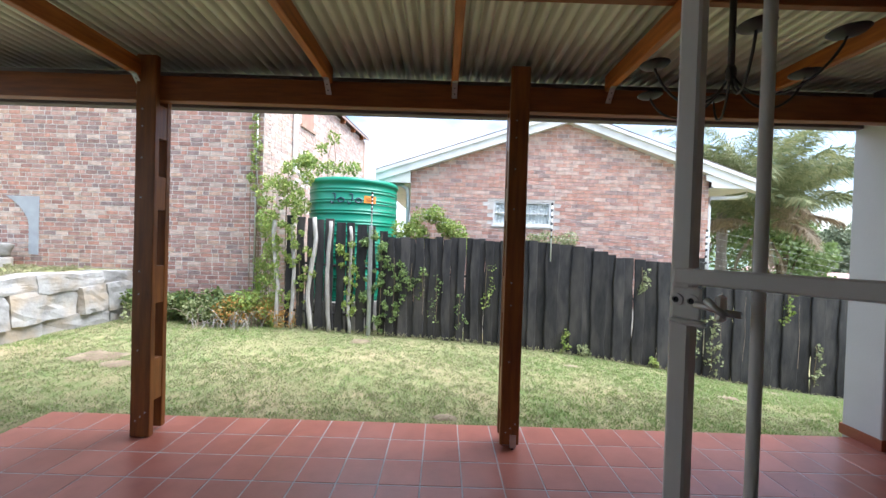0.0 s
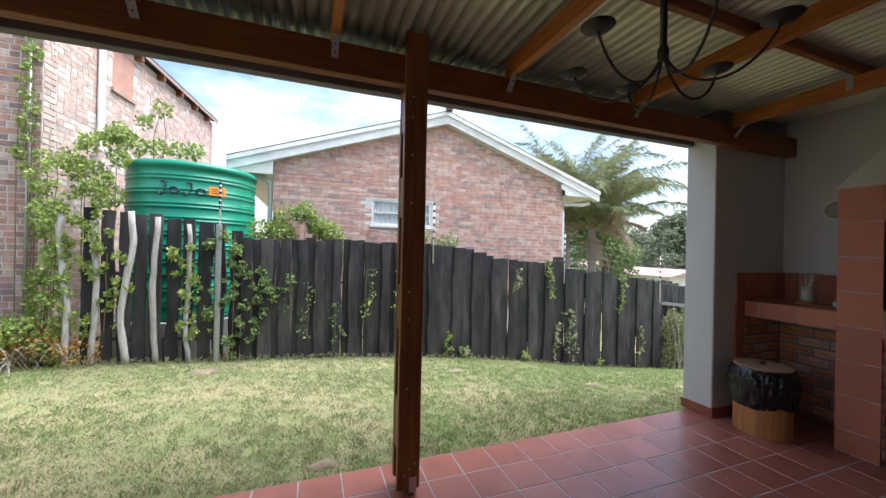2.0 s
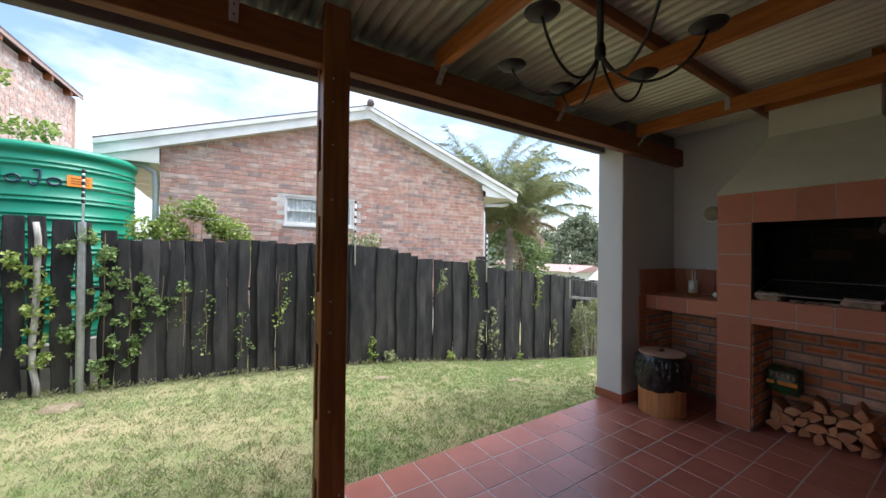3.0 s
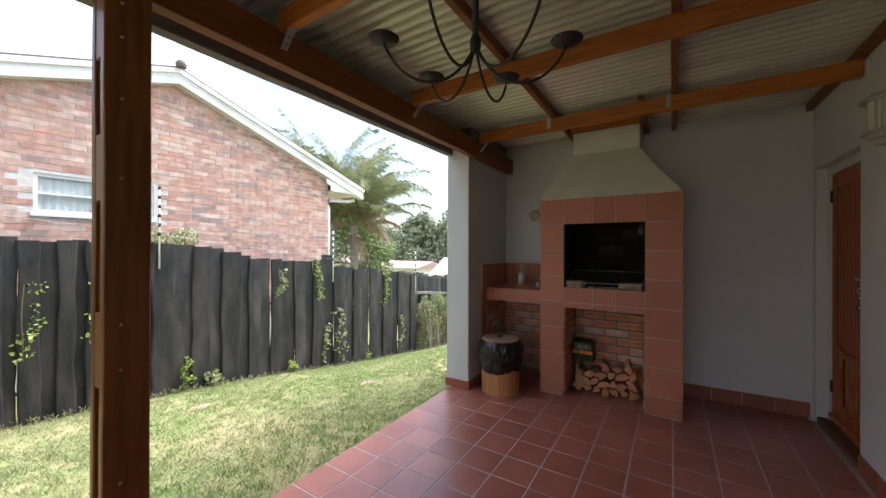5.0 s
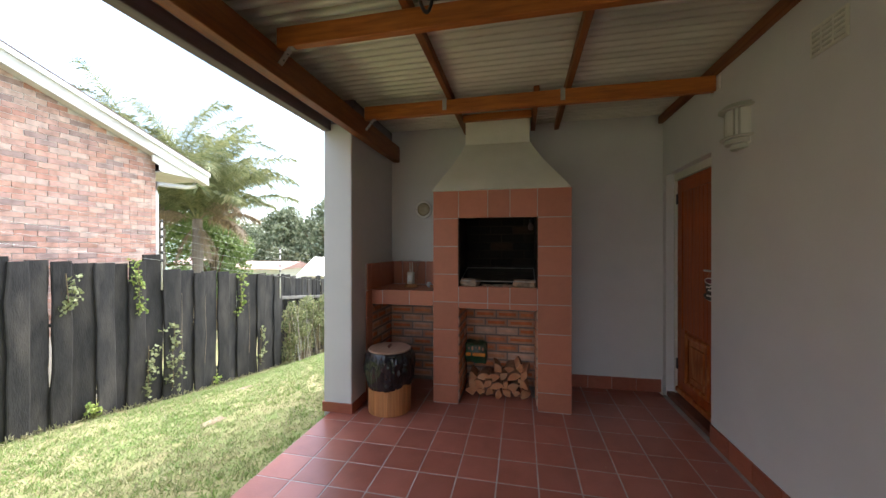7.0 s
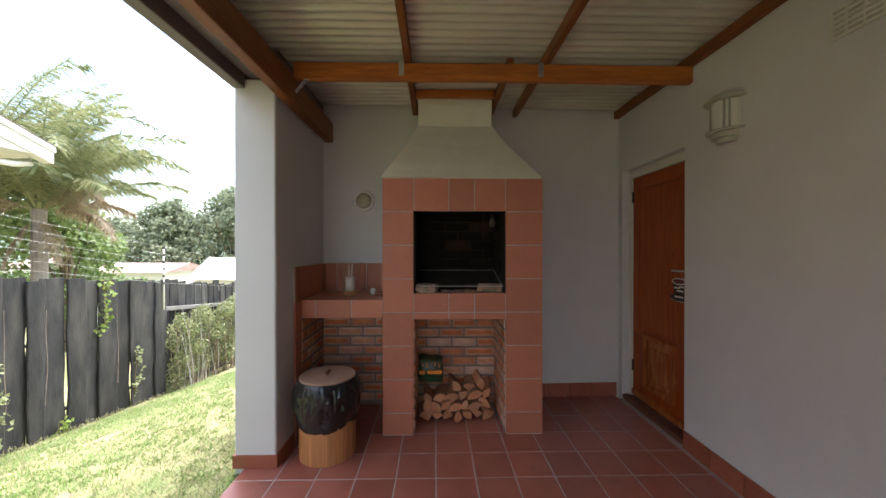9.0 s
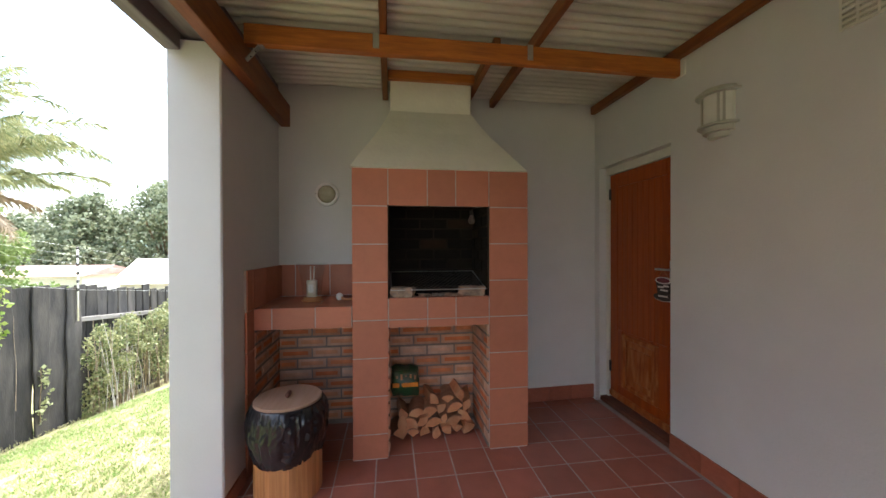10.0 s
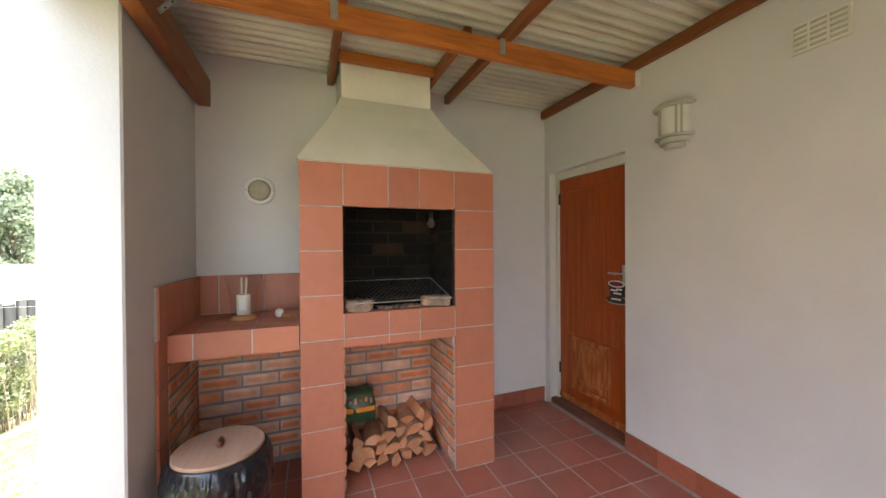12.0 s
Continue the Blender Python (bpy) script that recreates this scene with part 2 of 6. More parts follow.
def glass(name):
    """Thin clear glass: what lies behind, and a mirror sheen by the angle."""
    m = bpy.data.materials.new(name)
    m.use_nodes = True
    n, l = m.node_tree.nodes, m.node_tree.links
    n.remove(n["Principled BSDF"])
    clear = n.new("ShaderNodeBsdfTransparent")
    clear.inputs["Color"].default_value = (0.94, 0.96, 0.955, 1)
    gloss = n.new("ShaderNodeBsdfGlossy")
    gloss.inputs["Roughness"].default_value = 0.03
    lw = n.new("ShaderNodeLayerWeight")
    lw.inputs["Blend"].default_value = 0.5
    steep = n.new("ShaderNodeMath")
    steep.operation = 'POWER'
    steep.inputs[1].default_value = 4.0
    l.new(lw.outputs["Facing"], steep.inputs[0])
    fr = n.new("ShaderNodeMath")
    fr.operation = 'MULTIPLY_ADD'
    fr.inputs[1].default_value, fr.inputs[2].default_value = 0.6, 0.05
    l.new(steep.outputs[0], fr.inputs[0])
    mx = n.new("ShaderNodeMixShader")
    l.new(fr.outputs[0], mx.inputs[0])
    l.new(clear.outputs[0], mx.inputs[1])
    l.new(gloss.outputs[0], mx.inputs[2])
    l.new(mx.outputs[0], n["Material Output"].inputs["Surface"])
    return m


M_GLASS = glass("clear_glass")


def leaf_mat(name, a, b2, amount=0.3):
    """Leaves: a change from leaf to leaf, and some light let through."""
    m = bpy.data.materials.new(name)
    m.use_nodes = True
    n, l = m.node_tree.nodes, m.node_tree.links
    b = n["Principled BSDF"]
    b.inputs["Roughness"].default_value = 0.5
    b.inputs["Specular IOR Level"].default_value = 0.35
    g = n.new("ShaderNodeNewGeometry")
    mx = n.new("ShaderNodeMix")
    mx.data_type = 'RGBA'
    mx.inputs[6].default_value = (*a, 1)
    mx.inputs[7].default_value = (*b2, 1)
    l.new(g.outputs["Random Per Island"], mx.inputs[0])
    l.new(mx.outputs[2], b.inputs["Base Color"])
    tr = n.new("ShaderNodeBsdfTranslucent")
    l.new(mx.outputs[2], tr.inputs["Color"])
    ms = n.new("ShaderNodeMixShader")
    ms.inputs[0].default_value = amount
    l.new(b.outputs[0], ms.inputs[1])
    l.new(tr.outputs[0], ms.inputs[2])
    l.new(ms.outputs[0], n["Material Output"].inputs["Surface"])
    return m


M_GRASS = leaf_mat("grass_blades", (0.20, 0.225, 0.095), (0.42, 0.385, 0.245), 0.35)
M_GRASS2 = leaf_mat("fresh_grass_blades", (0.09, 0.19, 0.035), (0.24, 0.34, 0.095), 0.35)
M_VINE = leaf_mat("creeper_leaves", (0.16, 0.26, 0.05), (0.40, 0.45, 0.13))
M_SHRUB = leaf_mat("shrub_leaves", (0.06, 0.11, 0.03), (0.18, 0.22, 0.07))
M_YELLOW = leaf_mat("yellowing_leaves", (0.30, 0.20, 0.05), (0.45, 0.22, 0.06))
M_IVY = leaf_mat("ivy_leaves", (0.10, 0.18, 0.05), (0.30, 0.38, 0.14))
M_PALE = leaf_mat("grey_green_leaves", (0.24, 0.28, 0.13), (0.36, 0.38, 0.20))
M_HEDGE = leaf_mat("hedge_leaves", (0.10, 0.14, 0.055), (0.34, 0.34, 0.17))
M_TREE = leaf_mat("dark_tree_leaves", (0.085, 0.115, 0.065), (0.30, 0.33, 0.21))
M_BRIGHT = leaf_mat("bright_tree_leaves", (0.13, 0.20, 0.06), (0.24, 0.31, 0.12))
M_PALM = leaf_mat("palm_leaflets", (0.12, 0.17, 0.075), (0.38, 0.37, 0.19), 0.35)
M_PALMDRY = leaf_mat("dry_palm_leaflets", (0.26, 0.20, 0.13), (0.42, 0.33, 0.21), 0.35)
M_TRUNK = mat("palm_trunk", (0.30, 0.27, 0.23), 0.9, (0.19, 0.165, 0.14), 8.0, stretch=(1, 1, 5), bump=0.8, bump_scale=14)
M_TWIG = mat("twig", (0.20, 0.15, 0.09), 0.9, (0.12, 0.09, 0.05), 12.0)


# ---- mesh helpers ----
def link(name, bm, material, parent=None, smooth=False):
    me = bpy.data.meshes.new(name)
    bm.to_mesh(me)
    bm.free()
    for mm in (material if isinstance(material, (list, tuple)) else (material,)):
        me.materials.append(mm)
    if smooth:
        for p in me.polygons:
            p.use_smooth = True
    ob = new(name, me)
    if parent:
        ob.parent = parent
    return ob


def part(name, bm, material, parent, label="", smooth=False):
    ob = link(name, bm, material, parent, smooth)
    return tagged(ob, label) if label else ob


def thing(name, label, category, at=(0, 0, 0), group="", kind=""):
    ob = new(name)
    ob.location = at
    ob.empty_display_size = 0.1
    return tagged(ob, label, category, group, kind)


def box(bm, x0, x1, y0, y1, z0, z1, bevel=0.0, m=None):
    r = bmesh.ops.create_cube(bm, size=1)
    vs = r["verts"]
    bmesh.ops.scale(bm, vec=(abs(x1 - x0), abs(y1 - y0), abs(z1 - z0)), verts=vs)
    bmesh.ops.translate(bm, vec=((x0 + x1) / 2, (y0 + y1) / 2, (z0 + z1) / 2), verts=vs)
    if bevel:
        es = list({e for v in vs for e in v.link_edges})
        r2 = bmesh.ops.bevel(bm, geom=es, offset=bevel, segments=1, affect='EDGES', profile=0.5)
        vs = list({v for f in r2["faces"] for v in f.verts} | {v for v in vs if v.is_valid})
    if m is not None:
        bmesh.ops.transform(bm, matrix=m, verts=vs)
    return vs


def boxm(x0, x1, y0, y1, z0, z1, bevel=0.0):
    bm = bmesh.new()
    box(bm, x0, x1, y0, y1, z0, z1, bevel)
    return bm


def lathe(bm, profile, seg=32, centre=(0, 0, 0), start=0.0, sweep=math.tau, loop=False, caps=True):
    """Turn a profile of (radius, height) about an upright axis."""
    rings = []
    closed = abs(sweep - math.tau) < 1e-6
    count = seg if closed else seg + 1
    for r, z in profile:
        rings.append([bm.verts.new((centre[0] + r * math.cos(start + sweep * i / seg), centre[1] + r * math.sin(start + sweep * i / seg), centre[2] + z)) for i in range(count)])
    for a, b in zip(rings, rings[1:] + (rings[:1] if loop else [])):
        for i in range(seg):
            j = (i + 1) % count
            bm.faces.new((a[i], a[j], b[j], b[i]))
    if closed and caps and not loop:
        if profile[0][0] > 1e-4:
            bm.faces.new(rings[0][::-1])
        if profile[-1][0] > 1e-4:
            bm.faces.new(rings[-1])
    return rings


def tube(bm, pts, radius, seg=8, taper=None):
    """A round bar along points."""
    rings = []
    pts = [Vector(p) for p in pts]
    for i, p in enumerate(pts):
        d = (pts[min(i + 1, len(pts) - 1)] - pts[max(i - 1, 0)]).normalized()
        a = d.cross(Vector((0.13, 0.21, 1.0) if abs(d.z) < 0.9 else (1, 0.1, 0))).normalized()
        b = d.cross(a)
        r = radius if taper is None else radius + (taper - radius) * i / (len(pts) - 1)
        rings.append([bm.verts.new(p + a * r * math.cos(math.tau * k / seg) + b * r * math.sin(math.tau * k / seg)) for k in range(seg)])
    for u, v in zip(rings, rings[1:]):
        for k in range(seg):
            bm.faces.new((u[k], u[(k + 1) % seg], v[(k + 1) % seg], v[k]))
    bm.faces.new(rings[0][::-1])
    bm.faces.new(rings[-1])


def mesh_of(name, verts, faces, material, parent=None, smooth=False):
    me = bpy.data.meshes.new(name)
    me.from_pydata(verts, [], faces)
    me.materials.append(material)
    if smooth:
        for p in me.polygons:
            p.use_smooth = True
    ob = new(name, me)
    if parent:
        ob.parent = parent
    return ob


def structure(name, bm, material, label, category, smooth=False):
    return tagged(link(name, bm, material, None, smooth), label, category, kind="structure")


# ---- the ground ----
BASE_X = (-8.0, -2.9, -1.26, 0.38, 2.34, 3.85, 5.1, 7.15, 12.0, 20.0)
BASE_Z = (-0.05, -0.09, -0.18, -0.26, -0.43, -0.64, -0.85, -1.10, -1.6, -2.6)
FENCE_Y = 6.25


def lawn_z(x, y):
    """The lawn falls from the terrace's edge to the fence, and more so to the east."""
    b = float(np.interp(x, BASE_X, BASE_Z))
    k = (y - 2.87) / (FENCE_Y - 2.87)
    if k <= 0:
        return -0.035
    if k <= 1:
        return -0.035 + (b + 0.035) * k
    far = min(1.0, (y - FENCE_Y) / 40)
    return b + (-4.0 - b) * far


def ground():
    xs = sorted(set(list(np.arange(-14, 20.01, 0.5)) + [-400, -150, -60, -30, 30, 60, 150, 400]))
    ys = sorted(set(list(np.arange(-4, 12.01, 0.4)) + [2.87, -400, -100, -20, 15, 20, 30, 46, 80, 160, 400]))
    vs = [(x, y, lawn_z(x, y) + 0.012 * noise.noise((x * 1.3, y * 1.3, 0)) * (1 if y > 3.1 else 0)) for y in ys for x in xs]
    nx = len(xs)
    fs = [(j * nx + i, j * nx + i + 1, (j + 1) * nx + i + 1, (j + 1) * nx + i) for j in range(len(ys) - 1) for i in range(nx - 1)]
    ob = mesh_of("ground", vs, fs, M_LAWN, smooth=True)
    tagged(ob, "sloping lawn of short worn green and straw grass", "lawn", kind="structure")


ground()


def grass(name, material, count, x0, x1, y0, y1, fresh, seed):
    """Short tangled blades, thick near the terrace, in patches of straw and green."""
    rng = np.random.default_rng(seed)
    step = 0.05
    gx, gy = np.arange(x0, x1 + step, step), np.arange(y0, y1 + step, step)
    want = np.array([[0.5 + 0.9 * noise.noise((x * 0.55 + 3, y * 0.8, 1.7)) + 0.4 * noise.noise((x * 2.5, y * 2.5, 4.0)) + 1.1 * (min(1.0, max(0.0, (x + 0.5) / 5.5)) - 0.28) + 0.3 * noise.noise((x * 6.5, y * 6.5, 9.0)) for y in gy] for x in gx])
    tuft = np.array([[noise.noise((x * 9.0, y * 9.0, 2.0)) for y in gy] for x in gx])
    n = count * 4
    x, y = rng.uniform(x0, x1, n), y0 + (y1 - y0) * rng.uniform(size=n) ** 1.3
    i, j = ((x - x0) / step).astype(int), ((y - y0) / step).astype(int)
    ok = ((want[i, j] > 0.56) == fresh) | (rng.uniform(size=n) < 0.52)
    ok &= (y > 2.89) | (x < -3.05)
    ok &= rng.uniform(size=n) < 0.7 + 0.6 * tuft[i, j]
    x, y, tall = x[ok][:count], y[ok][:count], (1 + 0.7 * tuft[i, j])[ok][:count]
    n = len(x)
    base = np.interp(x, BASE_X, BASE_Z)
    k = (y - 2.87) / (FENCE_Y - 2.87)
    z = np.where(k <= 0, -0.035, -0.035 + (base + 0.035) * np.minimum(k, 1))
    h = rng.uniform(0.008, 0.030, n) * tall
    a, b = rng.uniform(0, math.tau, n), rng.uniform(0, math.tau, n)
    w, lean = rng.uniform(0.0022, 0.0046, n), rng.uniform(0.008, 0.042, n)
    vs = np.stack((np.stack((x - w * np.cos(a), y - w * np.sin(a), z - 0.005), 1), np.stack((x + w * np.cos(a), y + w * np.sin(a), z - 0.005), 1), np.stack((x + lean * np.cos(b), y + lean * np.sin(b), z + h), 1)), 1)
    ob = mesh_of(name, vs.reshape(-1, 3).tolist(), np.arange(n * 3).reshape(-1, 3).tolist(), material)
    tagged(ob, "short green and straw-coloured lawn grass blades", "grass", kind="stuff")


grass("lawn_grass", M_GRASS, 230000, -6.2, 7.6, 2.0, 6.6, False, 5)
grass("fresh_lawn_grass", M_GRASS2, 170000, -6.2, 7.6, 2.0, 6.6, True, 6)

# ---- terrace slab, walls, ceiling ----
structure("floor", boxm(-3.06, 4.30, -0.15, 2.86, -0.25, -0.0018), M_FLOORGROUT, "pale grout bed under terracotta terrace tiles", "floor")

bm = bmesh.new()
for x0, x1, z0, z1 in ((-7.5, -0.95, -0.3, 3.4), (-0.95, 0.88, 2.12, 3.4), (0.88, 3.45, -0.3, 3.4), (3.45, 4.30, 2.145, 3.4), (4.30, 4.75, -0.3, 3.4)):
    box(bm, x0, x1, -0.40, -0.15, z0, z1)
structure("wall_house", bm, M_PLASTER, "light grey painted plaster house wall", "wall")
structure("floor_room", boxm(-7.5, 4.75, -4.4, -0.15, -0.3, -0.01), M_CONC, "plain floor of the room behind the doorway", "floor")
bm = bmesh.new()
box(bm, -3.2, 3.2, -4.4, -4.2, 0, 2.6)
box(bm, -3.2, -3.0, -4.2, -0.40, 0, 2.6)
box(bm, 3.0, 3.2, -4.2, -0.40, 0, 2.6)
structure("wall_room", bm, M_PLASTER, "plain grey room walls behind the doorway", "wall")
structure("ceiling_room", boxm(-3.2, 3.2, -4.4, -0.40, 2.6, 2.7), M_PLASTER, "plain room ceiling", "ceiling")

WX0, WX1 = 4.28, 4.37  # the end wall stands a little askew


def end_wall_x(y):
    return WX0 + (WX1 - WX0) * (2.66 - y) / 2.81


bm = bmesh.new()
v = [bm.verts.new(p) for p in ((WX0, 2.66, -0.3), (WX1 + 0.001, -0.15, -0.3), (4.75, -0.15, -0.3), (4.75, 2.66, -0.3),
                               (WX0, 2.66, 3.4), (WX1 + 0.001, -0.15, 3.4), (4.75, -0.15, 3.4), (4.75, 2.66, 3.4))]
for f in ((0, 1, 2, 3), (4, 7, 6, 5), (0, 4, 5, 1), (1, 5, 6, 2), (2, 6, 7, 3), (3, 7, 4, 0)):
    bm.faces.new([v[i] for i in f])
bmesh.ops.recalc_face_normals(bm, faces=bm.faces)
structure("wall_end", bm, M_PLASTER, "light grey painted plaster end wall behind the braai", "wall")
structure("wall_wing_top", boxm(3.33, 4.75, 2.662, 2.846, 2.52, 2.735), M_FASCIA, "dark boarded filling above the wing wall", "wall")
structure("wall_wing", boxm(3.285, 4.75, 2.66, 2.925, -0.3, 2.52, 0.008), M_PLASTER, "light grey plastered wing wall at the terrace corner", "wall")


def corrugated():
    pitch, amp = 0.0762, 0.046
    y0, y1, z = -0.15, 3.0, 2.752
    xs = np.arange(-4.6, 4.42, pitch / 12)
    vs, fs = [], []
    rows = np.linspace(y0, y1, 8)
    for layer in (0, 1):
        for y in rows:
            for x in xs:
                vs.append((x, y, z - 0.008 + layer * 0.004 + amp * (0.5 + 0.5 * math.sin(x / pitch * math.tau)) ** 2.6 + 0.002 * math.sin(x * 1.9 + y)))
    n = len(xs)
    for layer in (0, 1):
        o = layer * n * len(rows)
        for j in range(len(rows) - 1):
            for i in range(n - 1):
                a = o + j * n + i
                fs.append((a, a + 1, a + n + 1, a + n) if layer else (a, a + n, a + n + 1, a + 1))
    ob = mesh_of("ceiling", vs, fs, M_SHEET, smooth=True)
    tagged(ob, "grey-cream corrugated roof sheeting seen from below", "roof", kind="structure")


corrugated()


# ---- roof timbers ----
def timber(name, bm, material, label, group="", category="beam"):
    return tagged(link(name, bm, material), label, category, group)


def worn_board(x0, x1, y0, y1, z0, z1, axis, step=0.25, wob=0.003, bevel=0.004):
    """A sawn board with slightly uneven faces."""
    bm = bmesh.new()
    box(bm, x0, x1, y0, y1, z0, z1, bevel)
    k = "xyz".index(axis)
    lo, hi = (x0, y0, z0)[k], (x1, y1, z1)[k]
    cut = lo + step
    while cut < hi - step / 2:
        co, no = [0, 0, 0], [0, 0, 0]
        co[k], no[k] = cut, 1
        bmesh.ops.bisect_plane(bm, geom=bm.verts[:] + bm.edges[:] + bm.faces[:], plane_co=co, plane_no=no)
        cut += step
    for v in bm.verts:
        for j in range(3):
            if j != k:
                v.co[j] += wob * noise.noise((v.co[k] * 2.1 + x0 * 3, j * 7.3 + y0, z0 * 2))
    return bm


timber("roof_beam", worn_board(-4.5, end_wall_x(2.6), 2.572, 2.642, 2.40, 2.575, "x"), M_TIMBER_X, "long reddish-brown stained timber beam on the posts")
timber("fascia_beam", worn_board(-4.5, 3.275, 2.85, 2.925, 2.452, 2.73, "x"), M_FASCIA, "dark weathered outer board under the roof edge", category="board")
timber("fascia_beam", worn_board(3.278, 4.6, 2.85, 2.925, 2.535, 2.73, "x"), M_FASCIA, "dark weathered outer board above the wing wall", category="board")
timber("soffit_board", worn_board(-4.5, 4.6, 2.69, 2.848, 2.536, 2.556, "x"), M_FASCIA, "dark weathered soffit board behind the roof edge", category="board")
RAFTERS = (-3.3, -2.19, -0.86, 0.03, 1.12, 2.22, 3.37)
for x in RAFTERS:
    rf = thing("rafter", "orange-brown stained pine rafter under the roof sheets", "beam", (x, 0, 0), "rafters")
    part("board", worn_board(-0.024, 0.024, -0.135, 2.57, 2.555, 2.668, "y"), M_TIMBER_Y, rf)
    # bent steel strap from the rafter's underside to the beam
    bm = bmesh.new()
    box(bm, -0.019, 0.019, -0.052, 0.052, -0.002, 0.002, 0.0008, pose(0, 2.531, 2.512, -50))
    box(bm, -0.019, 0.019, -0.03, 0.0, -0.002, 0.002, 0.0008, pose(0, 2.50, 2.5525))
    strap = part("strap", bm, M_GALV, rf, "bent galvanised steel strap")
    for dy in (-0.02, 0.02):
        bm = bmesh.new()
        bmesh.ops.create_cone(bm, cap_ends=True, segments=8, radius1=0.005, radius2=0.004, depth=0.004, matrix=pose(0, 2.531, 2.512, -50) @ pose(0, dy, -0.004))
        part("nail", bm, M_IRON, strap)
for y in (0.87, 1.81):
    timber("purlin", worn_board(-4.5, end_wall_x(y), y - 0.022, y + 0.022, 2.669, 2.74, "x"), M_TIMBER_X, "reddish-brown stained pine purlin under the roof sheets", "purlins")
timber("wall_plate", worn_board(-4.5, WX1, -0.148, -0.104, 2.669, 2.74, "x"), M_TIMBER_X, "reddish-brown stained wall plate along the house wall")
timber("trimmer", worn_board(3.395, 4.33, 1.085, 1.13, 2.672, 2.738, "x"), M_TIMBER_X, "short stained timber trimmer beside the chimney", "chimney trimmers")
timber("trimmer", worn_board(3.90, 3.945, 1.131, 1.786, 2.672, 2.738, "y"), M_TIMBER_Y, "short stained timber trimmer across the chimney", "chimney trimmers")

# cleats between purlins and the last rafter
for y in (0.87, 1.81):
    br = thing("purlin_cleat", "small pale metal cleat on the rafter", "bracket", (3.345, y + 0.024, 2.60), "purlin cleats")
    part("plate", boxm(-0.003, 0, 0, 0.035, -0.02, 0.075), M_GALV, br)


# ---- posts ----
def double_post(x, w, z0, label, foot):
    p = thing("post", label, "post", (x, 2.55, 0), "terrace posts")
    part("front_board", worn_board(0, w, -0.02, 0.02, z0, 2.70, "z"), M_POST, p)
    part("rear_board", worn_board(0.004, w - 0.004, 0.095, 0.133, z0 + 0.02, 2.53, "z"), M_POST, p)
    for a, b in ((0.25, 0.55), (0.95, 1.22), (1.62, 1.86), (2.13, 2.37)):
        part("spacer_block", boxm(0.006, w - 0.006, 0.0205, 0.0945, a, b, 0.003), M_POST, p)
    for z in (0.12, 0.15, 0.18, 0.62, 1.02, 1.18, 1.70, 1.98, 2.2, 2.32):
        bm = bmesh.new()
        bmesh.ops.create_cone(bm, cap_ends=True, segments=8, radius1=0.006, radius2=0.004, depth=0.006, matrix=pose(w * (0.35 if z > 0.2 else 0.3 + (z - 0.12) * 8), -0.0225, z, 90))
        part("bolt", bm, M_GALV, p)
    if foot:
        part("foot_plate", boxm(0.03, w - 0.02, 0.03, 0.085, 0, z0 + 0.09, 0.003), M_GALV, p, "galvanised post foot")
        part("foot_strap", boxm(w - 0.065, w - 0.02, -0.027, -0.0215, 0.012, z0 + 0.075, 0.002), M_GALV, p, "rusty galvanised strap")
        part("foot_pin", boxm(w - 0.052, w - 0.036, -0.026, 0.03, 0, 0.0115, 0.001), M_IRON, p)
    return p


double_post(-2.20, 0.14, 0.003, "double-board reddish-brown timber post with spacer blocks", False)
double_post(0.425, 0.135, 0.03, "double-board reddish-brown timber post on a metal foot", True)


